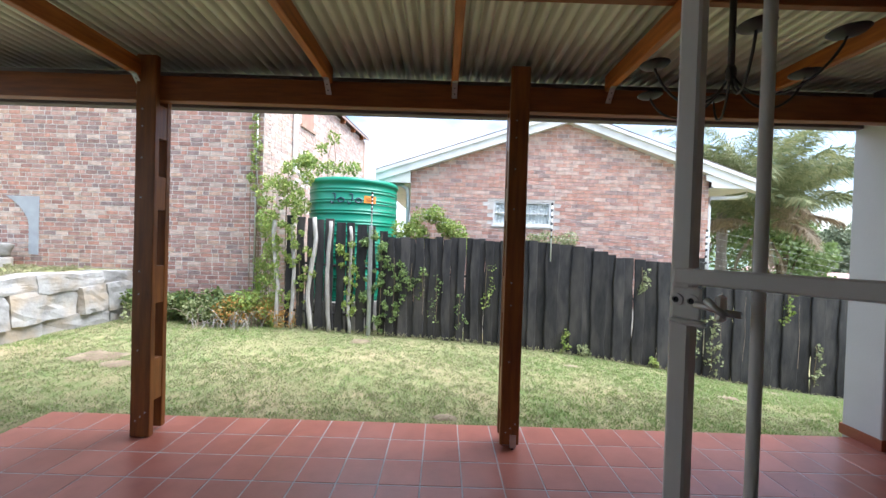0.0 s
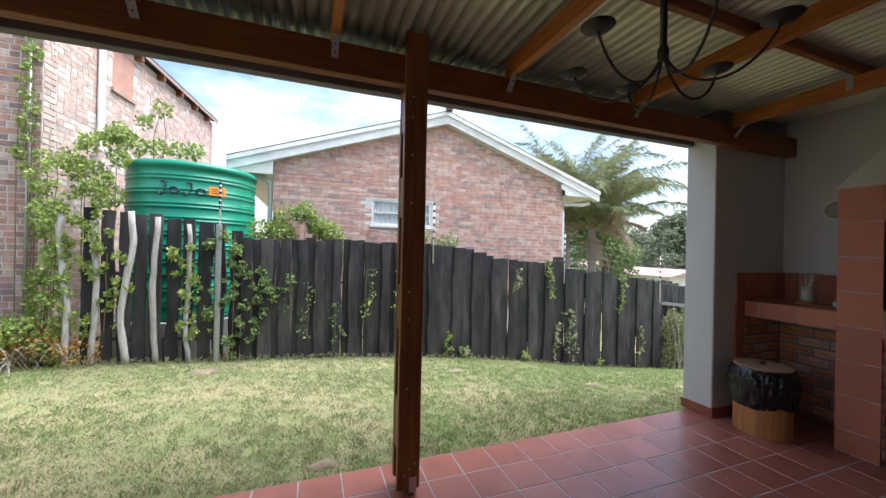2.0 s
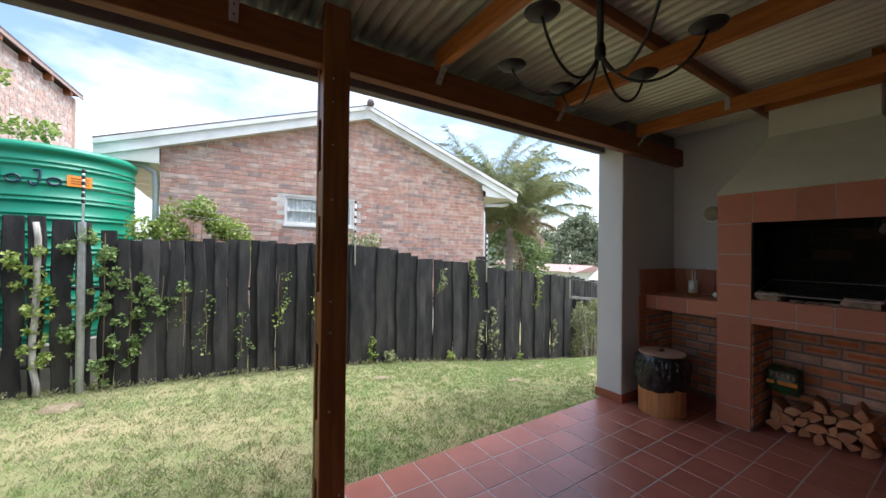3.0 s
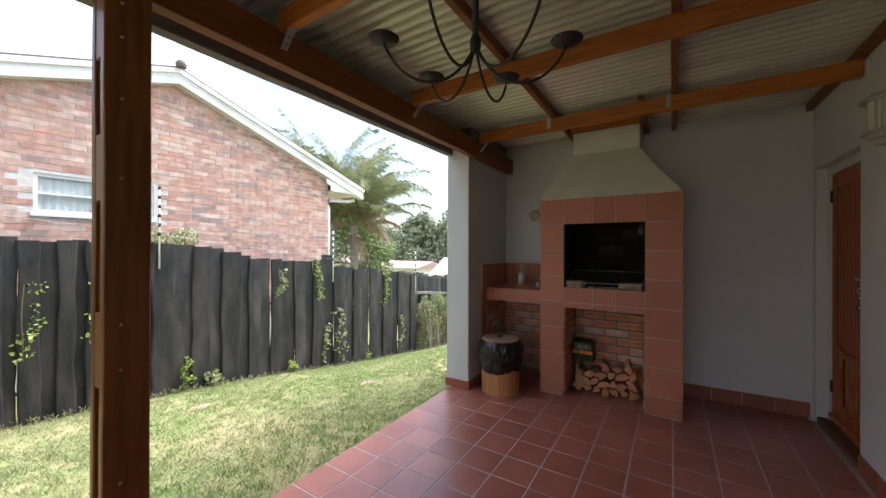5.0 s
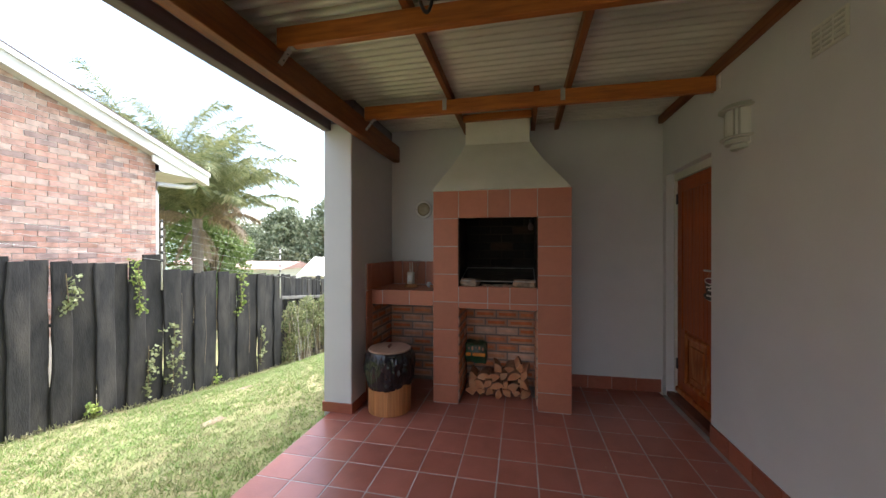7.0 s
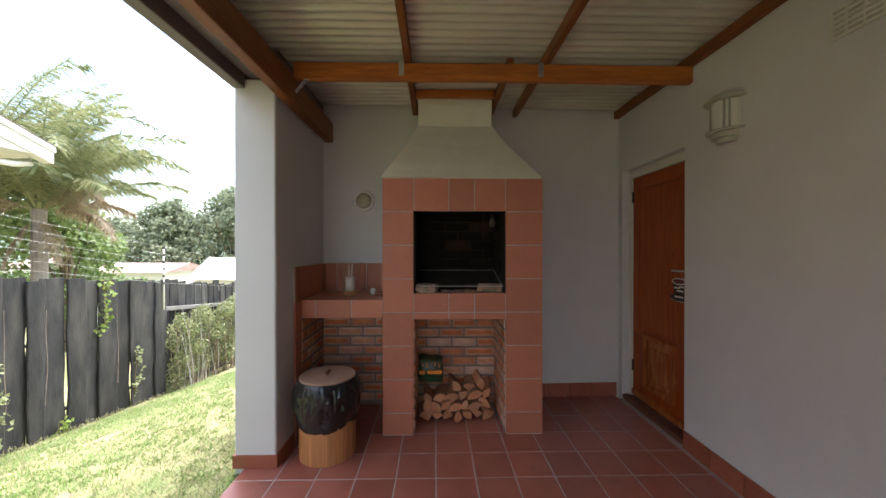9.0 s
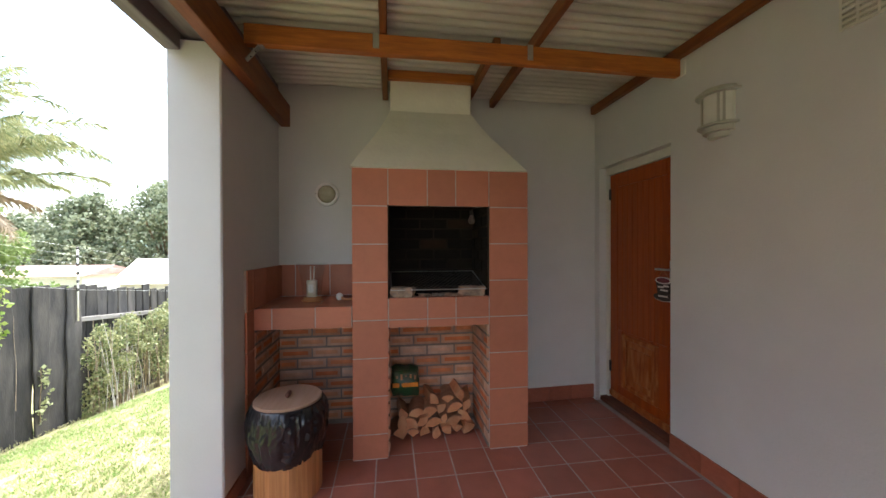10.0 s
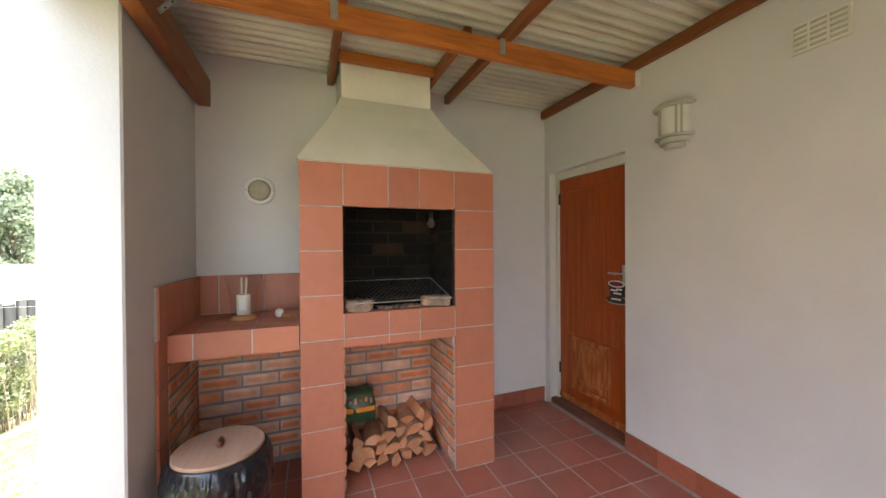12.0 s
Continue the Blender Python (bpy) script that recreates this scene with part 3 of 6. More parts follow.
# ---- security gate ----
def gate():
    a, b = Vector((0.377, 0.632, 0)), Vector((0.847, -0.10, 0))
    d = (b - a)
    length = d.length
    ang = math.degrees(math.atan2(d.y, d.x))
    g = thing("security_gate", "off-white painted steel security gate standing open", "gate", a)
    g.rotation_euler = (0, 0, radians(ang))
    for s in (0, length - 0.04):
        part("stile", boxm(s + 0.006, s + 0.038, -0.015, 0.015, 0.03, 2.08, 0.004), M_GATE, g)
    for z in (0.05, 0.72, 1.382, 2.05):
        part("rail", boxm(0.012, length - 0.04, -0.019, -0.0035, z, z + 0.026, 0.003), M_GATE, g)
    s = 0.118
    while s < length - 0.06:
        bm = bmesh.new()
        bmesh.ops.create_cone(bm, cap_ends=True, segments=12, radius1=0.0085, radius2=0.0085, depth=1.96, matrix=pose(s, 0.0055, 1.06))
        part("bar", bm, M_GATE, g, smooth=True)
        s += 0.138
    # slide-bolt latch under the middle rail
    lock = part("lock_plate", boxm(0.012, 0.056, -0.0215, -0.0155, 1.326, 1.378, 0.003), M_GATE, g, "painted steel latch plate with two eyes")
    for k in (0.022, 0.044):
        bm = bmesh.new()
        lathe(bm, [(0.005, 0), (0.010, 0.001), (0.010, 0.006), (0.005, 0.007)], 14, loop=True)
        eye = part("eye", bm, M_GATE, lock)
        eye.matrix_local = pose(k, -0.0215, 1.357, 90)
        # Black disc in each eye: the opening's darkness is painted, the plate stays solid.
        bm = bmesh.new()
        bmesh.ops.create_cone(bm, cap_ends=True, segments=12, radius1=0.0048, radius2=0.0048, depth=0.003, matrix=pose(k, -0.0225, 1.357, 90))
        part("hole", bm, M_IRON, lock)
    part("lip", boxm(0.012, 0.064, -0.030, -0.0155, 1.318, 1.3255, 0.003), M_GATE, lock)
    bm = bmesh.new()
    tube(bm, [(0.050, -0.028, 1.353), (0.070, -0.028, 1.351), (0.092, -0.026, 1.346), (0.108, -0.026, 1.346)], 0.0052, 10)
    part("slide_bolt", bm, M_GALV, g, "worn steel slide bolt", True)
    bm = bmesh.new()
    tube(bm, [(0.066 + 0.026 * t, -0.030 - 0.004 * math.sin(math.pi * t), 1.362 - 0.020 * t) for t in (0, 0.25, 0.5, 0.75, 1)], 0.006, 8)
    part("bolt_knob", bm, M_GALV, g, "bent bolt handle", True)
    part("bolt_guide", boxm(0.078, 0.090, -0.036, -0.0195, 1.332, 1.372, 0.004), M_GATE, g)


gate()


# ---- braai fireplace ----
def brick_mesh(name, lx, ly, lz, mats, inset=True):
    """A face brick seen on its -x side: a body with a smooth sunk panel."""
    bm = bmesh.new()
    box(bm, 0, lx, 0, ly, 0, lz, 0.002)
    if inset:
        before = set(bm.faces)
        box(bm, -0.0025, 0.001, ly * 0.1, ly * 0.9, lz * 0.28, lz * 0.72)
        for f in bm.faces:
            if f not in before:
                f.material_index = 1
    me = bpy.data.meshes.new(name)
    bm.to_mesh(me)
    bm.free()
    for m in mats:
        me.materials.append(m)
    return me


BRICK_FULL = brick_mesh("brick", 0.05, 0.212, 0.068, (M_BRICKLO, M_BRICKIN))
BRICK_HALF = brick_mesh("brick", 0.05, 0.100, 0.068, (M_BRICKLO, M_BRICKIN))
SOOT_FULL = brick_mesh("brick", 0.05, 0.212, 0.070, (M_SOOT,), False)
SOOT_HALF = brick_mesh("brick", 0.05, 0.100, 0.070, (M_SOOT,), False)


def brick_wall(parent, origin, along, width, height, full, half, course=0.08, length=0.224, phase=0.0):
    """Bricks in stretcher bond on a plane; along is the wall's way in plan (unit), the face looks to the left of it."""
    rng = random.Random(int(origin[0] * 97 + origin[1] * 31))
    o = Vector(origin)
    a = Vector((along[0], along[1], 0))
    ang = math.atan2(a.y, a.x) - math.pi / 2
    row = 0
    z = 0.0
    while z + 0.05 < height:
        s = -(phase + (length / 2 if row % 2 else 0)) % length - length
        while s < width - 0.02:
            lo, hi = max(s, 0.0), min(s + length - 0.012, width)
            if width - hi < 0.06:
                hi = width
            if lo < 0.03 and hi - lo < 0.05:
                s += length
                continue
            if 0 < lo - 0.012 < 0.05:
                lo = 0.0
            if hi - lo > 0.03:
                cut = hi - lo
                me = full if cut > 0.15 else half
                ob = new("brick", me)
                ob.parent = parent
                base = 0.212 if me is full else 0.100
                p = o + a * lo
                ob.matrix_basis = Matrix.Translation((p.x, p.y, o.z + z + 0.006)) @ Matrix.Rotation(ang, 4, 'Z') @ Matrix.Translation((rng.uniform(-0.0015, 0.0015), 0, 0)) @ Matrix.Diagonal((1, cut / base, 1, 1))
            s += length
        z += course
        row += 1


def tile_mesh(name, w, h, t, material, bevel=0.003):
    bm = bmesh.new()
    box(bm, 0, t, 0, w, 0, h, bevel)
    me = bpy.data.meshes.new(name)
    bm.to_mesh(me)
    bm.free()
    me.materials.append(material)
    return me


WT = tile_mesh("tile", 1.0, 1.0, 0.010, M_TILEWALL, 0)


def wall_tile(parent, x, y0, y1, z0, z1, facing="-x", t=0.010):
    """One tile on a face that looks to -x, -y or +z; sized by a shared unit mesh."""
    ob = new("tile", TILE_UNIT)
    ob.parent = parent
    if facing == "-x":
        ob.matrix_basis = Matrix.Translation((x - t, y0, z0)) @ Matrix.Diagonal((t, y1 - y0, z1 - z0, 1))
    elif facing == "-y":
        # here x is the plane y, and y0..y1 run along x
        ob.matrix_basis = Matrix.Translation((y0, x - t, z0)) @ Matrix.Diagonal((y1 - y0, t, z1 - z0, 1))
    else:
        # here x is the level, y0..y1 along x, z0..z1 along y
        ob.matrix_basis = Matrix.Translation((y0, z0, x)) @ Matrix.Diagonal((y1 - y0, z1 - z0, t, 1))
    return ob


bm = bmesh.new()
box(bm, 0, 1, 0, 1, 0, 1)
TILE_UNIT = bpy.data.meshes.new("tile")
bm.to_mesh(TILE_UNIT)
bm.free()
TILE_UNIT.materials.append(M_TILEWALL)

BX, J = 3.672, 0.007  # core front, joint
YL0, YL1, YR0, YR1 = 1.788, 2.028, 0.808, 1.088


def braai():
    b = thing("braai_fireplace", "built-in terracotta tiled braai with a cream plastered hood", "fireplace")
    back = 4.27
    for y0, y1 in ((YL0, YL1), (YR0, YR1)):
        part("pillar", boxm(BX - 0.0075, back, y0 + 0.004, y1 - 0.004, 0.0, 1.955), M_GROUT, b)
    part("lintel", boxm(BX - 0.0075, BX + 0.11, YR1 - 0.003, YL0 + 0.003, 1.715, 1.955), M_GROUT, b)
    part("hearth_slab", boxm(BX - 0.0075, back, YR1 - 0.003, YL0 + 0.003, 0.885, 1.075), M_GROUT, b)
    # pillar tiles
    zs = [1.958 - 0.2555 * k for k in range(8)] + [0.004]
    for y0, y1 in ((YL0, YL1), (YR0, YR1)):
        for hi, lo in zip(zs, zs[1:]):
            wall_tile(b, BX, y0 + J / 2, y1 - J / 2, lo + J / 2, hi - J / 2)
    # the terrace side of the pillar towards the door
    for hi, lo in zip(zs, zs[1:]):
        for x0, x1 in ((BX - 0.009, BX + 0.235), (BX + 0.242, BX + 0.48), (BX + 0.487, 4.29)):
            wall_tile(b, YR0 + 0.004, x0, x1, lo + J / 2, hi - J / 2, "-y", 0.008)
    # lintel row and the hearth's two rows
    ys = (YR1, 1.325, 1.522, YL0)
    for y0, y1 in zip(ys, ys[1:]):
        wall_tile(b, BX, y0 + J / 2, y1 - J / 2, 1.7035 + J / 2, 1.958 - J / 2)
        wall_tile(b, BX, y0 + J / 2, y1 - J / 2, 0.938, 1.075)
        wall_tile(b, BX, y0 + J / 2, y1 - J / 2, 0.883, 0.931)
        wall_tile(b, 1.0755, BX - 0.009, BX + 0.10, y0 + J / 2, y1 - J / 2, "+z", 0.006)
    # firebox of sooty brick
    part("firebox_back", boxm(4.132, back, YR1 - 0.003, YL0 + 0.003, 1.075, 1.955), M_SOOTJOINT, b, "soot-blackened firebox back")
    brick_wall(b, (4.125, YR1 + 0.006, 1.08), (0, 1), YL0 - YR1 - 0.012, 0.72, SOOT_FULL, SOOT_HALF, 0.082)
    for y0, y1 in ((YR1 - 0.003, YR1 + 0.01), (YL0 - 0.01, YL0 + 0.003)):
        part("firebox_side", boxm(BX + 0.003, 4.17, y0, y1, 1.076, 1.714), M_SOOTJOINT, b)
    brick_wall(b, (BX + 0.012, YR1 + 0.014, 1.08), (1, 0), 0.45, 0.72, SOOT_FULL, SOOT_HALF, 0.082, phase=0.09)
    brick_wall(b, (4.12, YL0 - 0.014, 1.08), (-1, 0), 0.40, 0.72, SOOT_FULL, SOOT_HALF, 0.082, phase=0.05)
    part("throat", boxm(BX + 0.11, back, YR1 - 0.003, YL0 + 0.003, 1.90, 1.955), M_SOOTWALL, b)
    # log store of face brick
    part("store_back", boxm(4.142, back, YR1, YL0, 0.0, 0.885), M_MORTAR, b)
    brick_wall(b, (4.135, YR1 + 0.008, 0.035), (0, 1), YL0 - YR1 - 0.016, 0.85, BRICK_FULL, BRICK_HALF, 0.085, phase=0.06)
    part("store_side", boxm(BX + 0.02, 4.175, YR1 - 0.003, YR1 + 0.004, 0.0, 0.885), M_MORTAR, b)
    brick_wall(b, (BX + 0.005, YR1 + 0.008, 0.035), (1, 0), 0.455, 0.85, BRICK_FULL, BRICK_HALF, 0.085, phase=0.1)
    part("store_side", boxm(BX + 0.02, 4.175, YL0 - 0.004, YL0 + 0.003, 0.0, 0.885), M_MORTAR, b)
    brick_wall(b, (4.13, YL0 - 0.008, 0.035), (-1, 0), 0.455, 0.85, BRICK_FULL, BRICK_HALF, 0.085, phase=0.03)
    # plastered hood and chimney breast, slightly dished
    bm = bmesh.new()
    rings = []
    for k in range(9):
        t = k / 8
        c = t + 0.045 * math.sin(math.pi * t) - 0.015 * math.sin(2 * math.pi * t)
        x = 3.652 + (3.945 - 3.652) * c
        y0 = 0.812 + (1.145 - 0.812) * c
        y1 = 2.038 + (1.770 - 2.038) * c
        z = 1.96 + 0.49 * t
        w = [0.004 * noise.noise((k * 0.7, q * 3.1, 2)) for q in range(4)]
        rings.append([bm.verts.new(p) for p in ((x + w[0], y0, z), (x + w[1], (y0 + y1) / 2, z + w[3]), (x + w[2], y1, z), (4.40, y1, z), (4.40, y0, z))])
    for a, c in zip(rings, rings[1:]):
        for i in range(5):
            j = (i + 1) % 5
            bm.faces.new((a[i], c[i], c[j], a[j]))
    bm.faces.new(rings[0])
    bmesh.ops.recalc_face_normals(bm, faces=bm.faces)
    part("hood", bm, M_HOOD, b, "cream plastered sloping hood")
    part("chimney_breast", boxm(3.948, 4.32, 1.147, 1.768, 2.445, 2.735, 0.006), M_HOOD, b, "cream plastered chimney block")
    part("skirt_seat", boxm(3.668, 4.30, 0.81, 2.03, 1.953, 1.962), M_HOOD, b)


braai()


def firebox_lamp():
    f = thing("firebox_lamp", "small sooty grey pear-shaped lamp inside the braai", "lamp", (3.985, YR1 + 0.05, 1.655))
    bm = bmesh.new()
    lathe(bm, [(0.001, -0.052), (0.014, -0.05), (0.025, -0.036), (0.028, -0.02), (0.024, -0.004), (0.015, 0.014), (0.012, 0.022), (0.001, 0.022)], 20)
    part("bulb", bm, M_ROOFTILE, f, "", True)
    bm = bmesh.new()
    lathe(bm, [(0.001, 0.02), (0.015, 0.02), (0.015, 0.05), (0.011, 0.058), (0.001, 0.058)], 16)
    part("socket", bm, M_IRON, f)
    bm = bmesh.new()
    tube(bm, [(0, 0, 0.052), (0.004, -0.008, 0.072), (0.008, -0.042, 0.076)], 0.006, 8)
    part("bracket", bm, M_IRON, f)


firebox_lamp()


M_GRID = mat("burnt_steel", (0.13, 0.11, 0.095), 0.5, (0.04, 0.034, 0.03), 9.0, metal=0.5)


def grill():
    g = thing("braai_grid", "dark expanded-metal braai grid lying on the hearth", "grill", (BX, (YL0 + YR1) / 2, 1.132))
    g.rotation_euler = (0, radians(-13), 0)
    bm = bmesh.new()
    w, d = 0.33, 0.435
    for k in range(-14, 26):
        for sgn in (1, -1):
            y0 = -w + k * 0.034
            pts = []
            for q in range(2):
                x = q * d
                y = y0 + sgn * x * 0.62 if sgn > 0 else y0 + 0.25 - x * 0.62
                pts.append((0.005 + x, y))
            (xa, ya), (xb, yb) = pts
            if max(ya, yb) < -w or min(ya, yb) > w:
                continue
            def cut(xa, ya, xb, yb):
                out = []
                for x, y in ((xa, ya), (xb, yb)):
                    if y < -w or y > w:
                        lim = -w if y < -w else w
                        f = (lim - ya) / (yb - ya)
                        x, y = xa + (xb - xa) * f, lim
                    out.append((x, y, 0.004 * noise.noise((x * 9, y * 9, 1))))
                return out
            tube(bm, cut(xa, ya, xb, yb), 0.0022, 4)
    part("mesh", bm, M_GRID, g)
    bm = bmesh.new()
    for a, b in (((0.003, -w, 0), (0.003, w, 0)), ((d, -w, 0), (d, w, 0)), ((0.003, -w, 0), (d, -w, 0)), ((0.003, w, 0), (d, w, 0))):
        tube(bm, [a, b], 0.004, 6)
    part("rim", bm, M_GALV, g, "ash-grey grid rim")


grill()


def rubble(name, label, cat, at, size, seed, material):
    rng = random.Random(seed)
    bm = bmesh.new()
    bmesh.ops.create_cube(bm, size=0.95)
    bmesh.ops.subdivide_edges(bm, edges=bm.edges[:], cuts=4, use_grid_fill=True)
    for v in bm.verts:
        v.co *= 1 - 0.12 * max(0, v.co.length - 0.6) / 0.22
        v.co += Vector([noise.noise(v.co * 3.1 + Vector((seed, 7 * q, 0))) for q in range(3)]) * 0.09
        v.co += Vector([noise.noise(v.co * 9 + Vector((seed, 7 * q, 3))) for q in range(3)]) * 0.06
        v.co = Vector((v.co.x * size[0], v.co.y * size[1], v.co.z * size[2]))
    lo = min(v.co.z for v in bm.verts)
    ob = tagged(link(name, bm, material), label, cat)
    ob.location = (at[0], at[1], at[2] - lo - 0.003)
    ob.rotation_euler = (0, 0, rng.uniform(-0.2, 0.2))
    return ob


for k, (y, wy) in enumerate(((1.69, 0.17), (1.20, 0.20))):
    rubble("broken_brick", "ash-covered broken brick under the braai grid", "brick", (BX + 0.06, y, 1.082), (0.115, wy, 0.07), k + 3, M_ASH)
for k in range(9):
    rubble("ash_lump", "small grey lump of ash on the hearth", "ash", (BX + 0.05 + 0.03 * (k % 3), 1.33 + 0.032 * k, 1.082), (0.05, 0.05, 0.02), k + 20, M_ASH)
rubble("ash_bed", "grey bed of ash and charcoal on the hearth", "ash", (BX + 0.27, 1.44, 1.076), (0.36, 0.60, 0.035), 77, M_SOOTWALL)


# ---- tiled side counter ----
def counter():
    c = thing("tiled_counter", "terracotta tiled side counter with a tiled splashback", "counter")
    y0, y1 = YL1 + 0.002, 2.648
    xf, xb = 3.69, 4.285
    part("slab", boxm(xf - 0.0075, xb, y0, y1, 0.897, 1.0285), M_GROUT, c)
    cuts = (y0, y0 + 0.235, y0 + 0.505, y1)
    for a, b in zip(cuts, cuts[1:]):
        wall_tile(c, xf, a + J / 2, b - J / 2, 0.893, 1.03)
        for x0, x1 in ((xf - 0.008, xf + 0.12), (xf + 0.127, xf + 0.36), (xf + 0.367, xb - 0.012)):
            wall_tile(c, 1.024, x0, x1, a + J / 2, b - J / 2, "+z", 0.006)
    part("splash_bed", boxm(3.565, 4.28, 2.646, 2.659, 1.03, 1.285), M_GROUT, c)
    xs = (3.565, 3.66, 3.90, 4.14, 4.272)
    for a, b in zip(xs, xs[1:]):
        wall_tile(c, 2.646, a + J / 2, b - J / 2, 1.034, 1.285, "-y", 0.008)
    for a, b in zip(cuts, cuts[1:]):
        wall_tile(c, 4.284, a + J / 2, b - J / 2, 1.034, 1.285, "-x", 0.010)
    zz = (0.005, 0.265, 0.52, 0.775, 1.03)
    for a, b in zip(zz, zz[1:]):
        wall_tile(c, 2.656, 3.565, 3.688, a + J / 2, b - J / 2, "-y", 0.014)
    part("alcove_back", boxm(4.211, 4.288, y0, y1, 0.0, 0.897), M_MORTAR, c)
    brick_wall(c, (4.205, y0 + 0.002, 0.035), (0, 1), y1 - y0 - 0.012, 0.86, BRICK_FULL, BRICK_HALF, 0.085, phase=0.08)
    part("alcove_side", boxm(3.692, 4.245, 2.642, 2.659, 0.0, 0.897), M_MORTAR, c)
    brick_wall(c, (4.20, 2.638, 0.035), (-1, 0), 0.51, 0.86, BRICK_FULL, BRICK_HALF, 0.085, phase=0.05)


counter()


# ---- skirting ----
def skirting():
    s = new("baseboard")
    tagged(s, "terracotta tile skirting along the plaster walls", "skirting", kind="structure")
    me = bpy.data.meshes.new("tile")
    bm = boxm(0, 1, 0, 1, 0, 1)
    bm.to_mesh(me)
    bm.free()
    me.materials.append(M_SKIRT)

    def run(x0, y0, x1, y1, inward, h=0.125, t=0.012):
        a, b = Vector((x0, y0, 0)), Vector((x1, y1, 0))
        length = (b - a).length
        d = (b - a) / length
        ang = math.atan2(d.y, d.x)
        n = max(1, round(length / 0.248))
        for k in range(n):
            ob = new("tile", me)
            ob.parent = s
            p = a + d * (length * k / n)
            ob.matrix_basis = Matrix.Translation((p.x, p.y, 0.001)) @ Matrix.Rotation(ang, 4, 'Z') @ Matrix.Translation((0.002, 0 if inward > 0 else -t, 0)) @ Matrix.Diagonal((length / n - 0.005, t, h, 1))

    run(0.94, -0.15, 3.448, -0.15, 1)
    run(-3.0, -0.15, -1.0, -0.15, 1)
    run(end_wall_x(-0.13), -0.13, end_wall_x(0.79), 0.79, 1)
    run(3.285, 2.935, 3.285, 2.648, -1, 0.082)
    run(3.274, 2.66, 3.56, 2.66, -1, 0.082)
    run(3.285, 2.925, 3.6, 2.925, 1, 0.082)


skirting()


# ---- wooden door ----
def door():
    d = thing("door_1", "closed reddish-brown varnished timber door with a worn lower panel", "door", (3.45, -0.24, 0), kind="structure")
    top = 2.075
    fr = part("door_frame", boxm(0.0, 0.035, -0.14, 0.02, 0, 2.11), M_CREAM, d, "cream painted door frame")
    part("jamb", boxm(0.815, 0.8495, -0.14, 0.02, 0, 2.11), M_CREAM, d)
    part("head", boxm(0.0355, 0.8145, -0.14, 0.02, top + 0.004, 2.11), M_CREAM, d)
    part("lintel_strip", boxm(0.0, 0.8495, -0.14, 0.02, 2.111, 2.1445), M_CREAM, d)
    part("threshold", boxm(0.0, 0.8495, -0.15, 0.085, 0.0, 0.045, 0.006), M_KNOB, d, "worn dark timber threshold")
    leaf = part("leaf_core", boxm(0.037, 0.813, -0.05, -0.012, 0.05, top), M_DOOR, d)
    for x0, x1, z0, z1 in ((0.037, 0.135, 0.05, top), (0.715, 0.813, 0.05, top), (0.1355, 0.7145, top - 0.12, top), (0.1355, 0.7145, 0.05, 0.19)):
        part("rail", boxm(x0, x1, -0.012, 0.003, z0, z1, 0.003), M_DOOR, d)
    n = 9
    for k in range(n):
        w = 0.579 / n
        part("slat", boxm(0.1355 + k * w + 0.002, 0.1355 + (k + 1) * w - 0.002, -0.012, -0.003, 0.68, top - 0.12, 0.003), M_DOOR, d)
    for x0, x1 in ((0.1355, 0.2195), (0.6505, 0.7145)):
        part("rail", boxm(x0, x1, -0.012, 0.002, 0.19, 0.68, 0.002), M_DOOR, d)
    for x0, x1, z0, z1 in ((0.22, 0.265, 0.19, 0.66), (0.605, 0.65, 0.19, 0.66), (0.265, 0.605, 0.615, 0.66), (0.265, 0.605, 0.19, 0.235)):
        part("panel_moulding", boxm(x0, x1, -0.012, 0.016, z0, z1, 0.012), M_DOORLOW, d)
    bm = bmesh.new()
    box(bm, 0.265, 0.605, -0.012, -0.008, 0.235, 0.615)
    box(bm, 0.31, 0.56, -0.008, 0.006, 0.285, 0.565, 0.011)
    part("lower_panel", bm, M_DOORLOW, d, "sun-bleached raised timber panel")
    part("weather_bar", boxm(0.05, 0.80, 0.003, 0.03, 0.07, 0.12, 0.008), M_DOORLOW, d)
    for z in (1.85, 0.28):
        part("hinge", boxm(0.795, 0.82, 0.003, 0.016, z, z + 0.10, 0.003), M_IRON, d)
    plate = part("handle_plate", boxm(0.062, 0.102, 0.0035, 0.009, 1.12, 1.32, 0.002), M_GALV, d, "brushed steel lock plate")
    bm = bmesh.new()
    tube(bm, [(0.082, 0.008, 1.255), (0.082, 0.045, 1.255), (0.097, 0.052, 1.255), (0.19, 0.052, 1.255)], 0.008, 10)
    part("lever", bm, M_GALV, plate, "steel lever handle", True)
    return d


door()


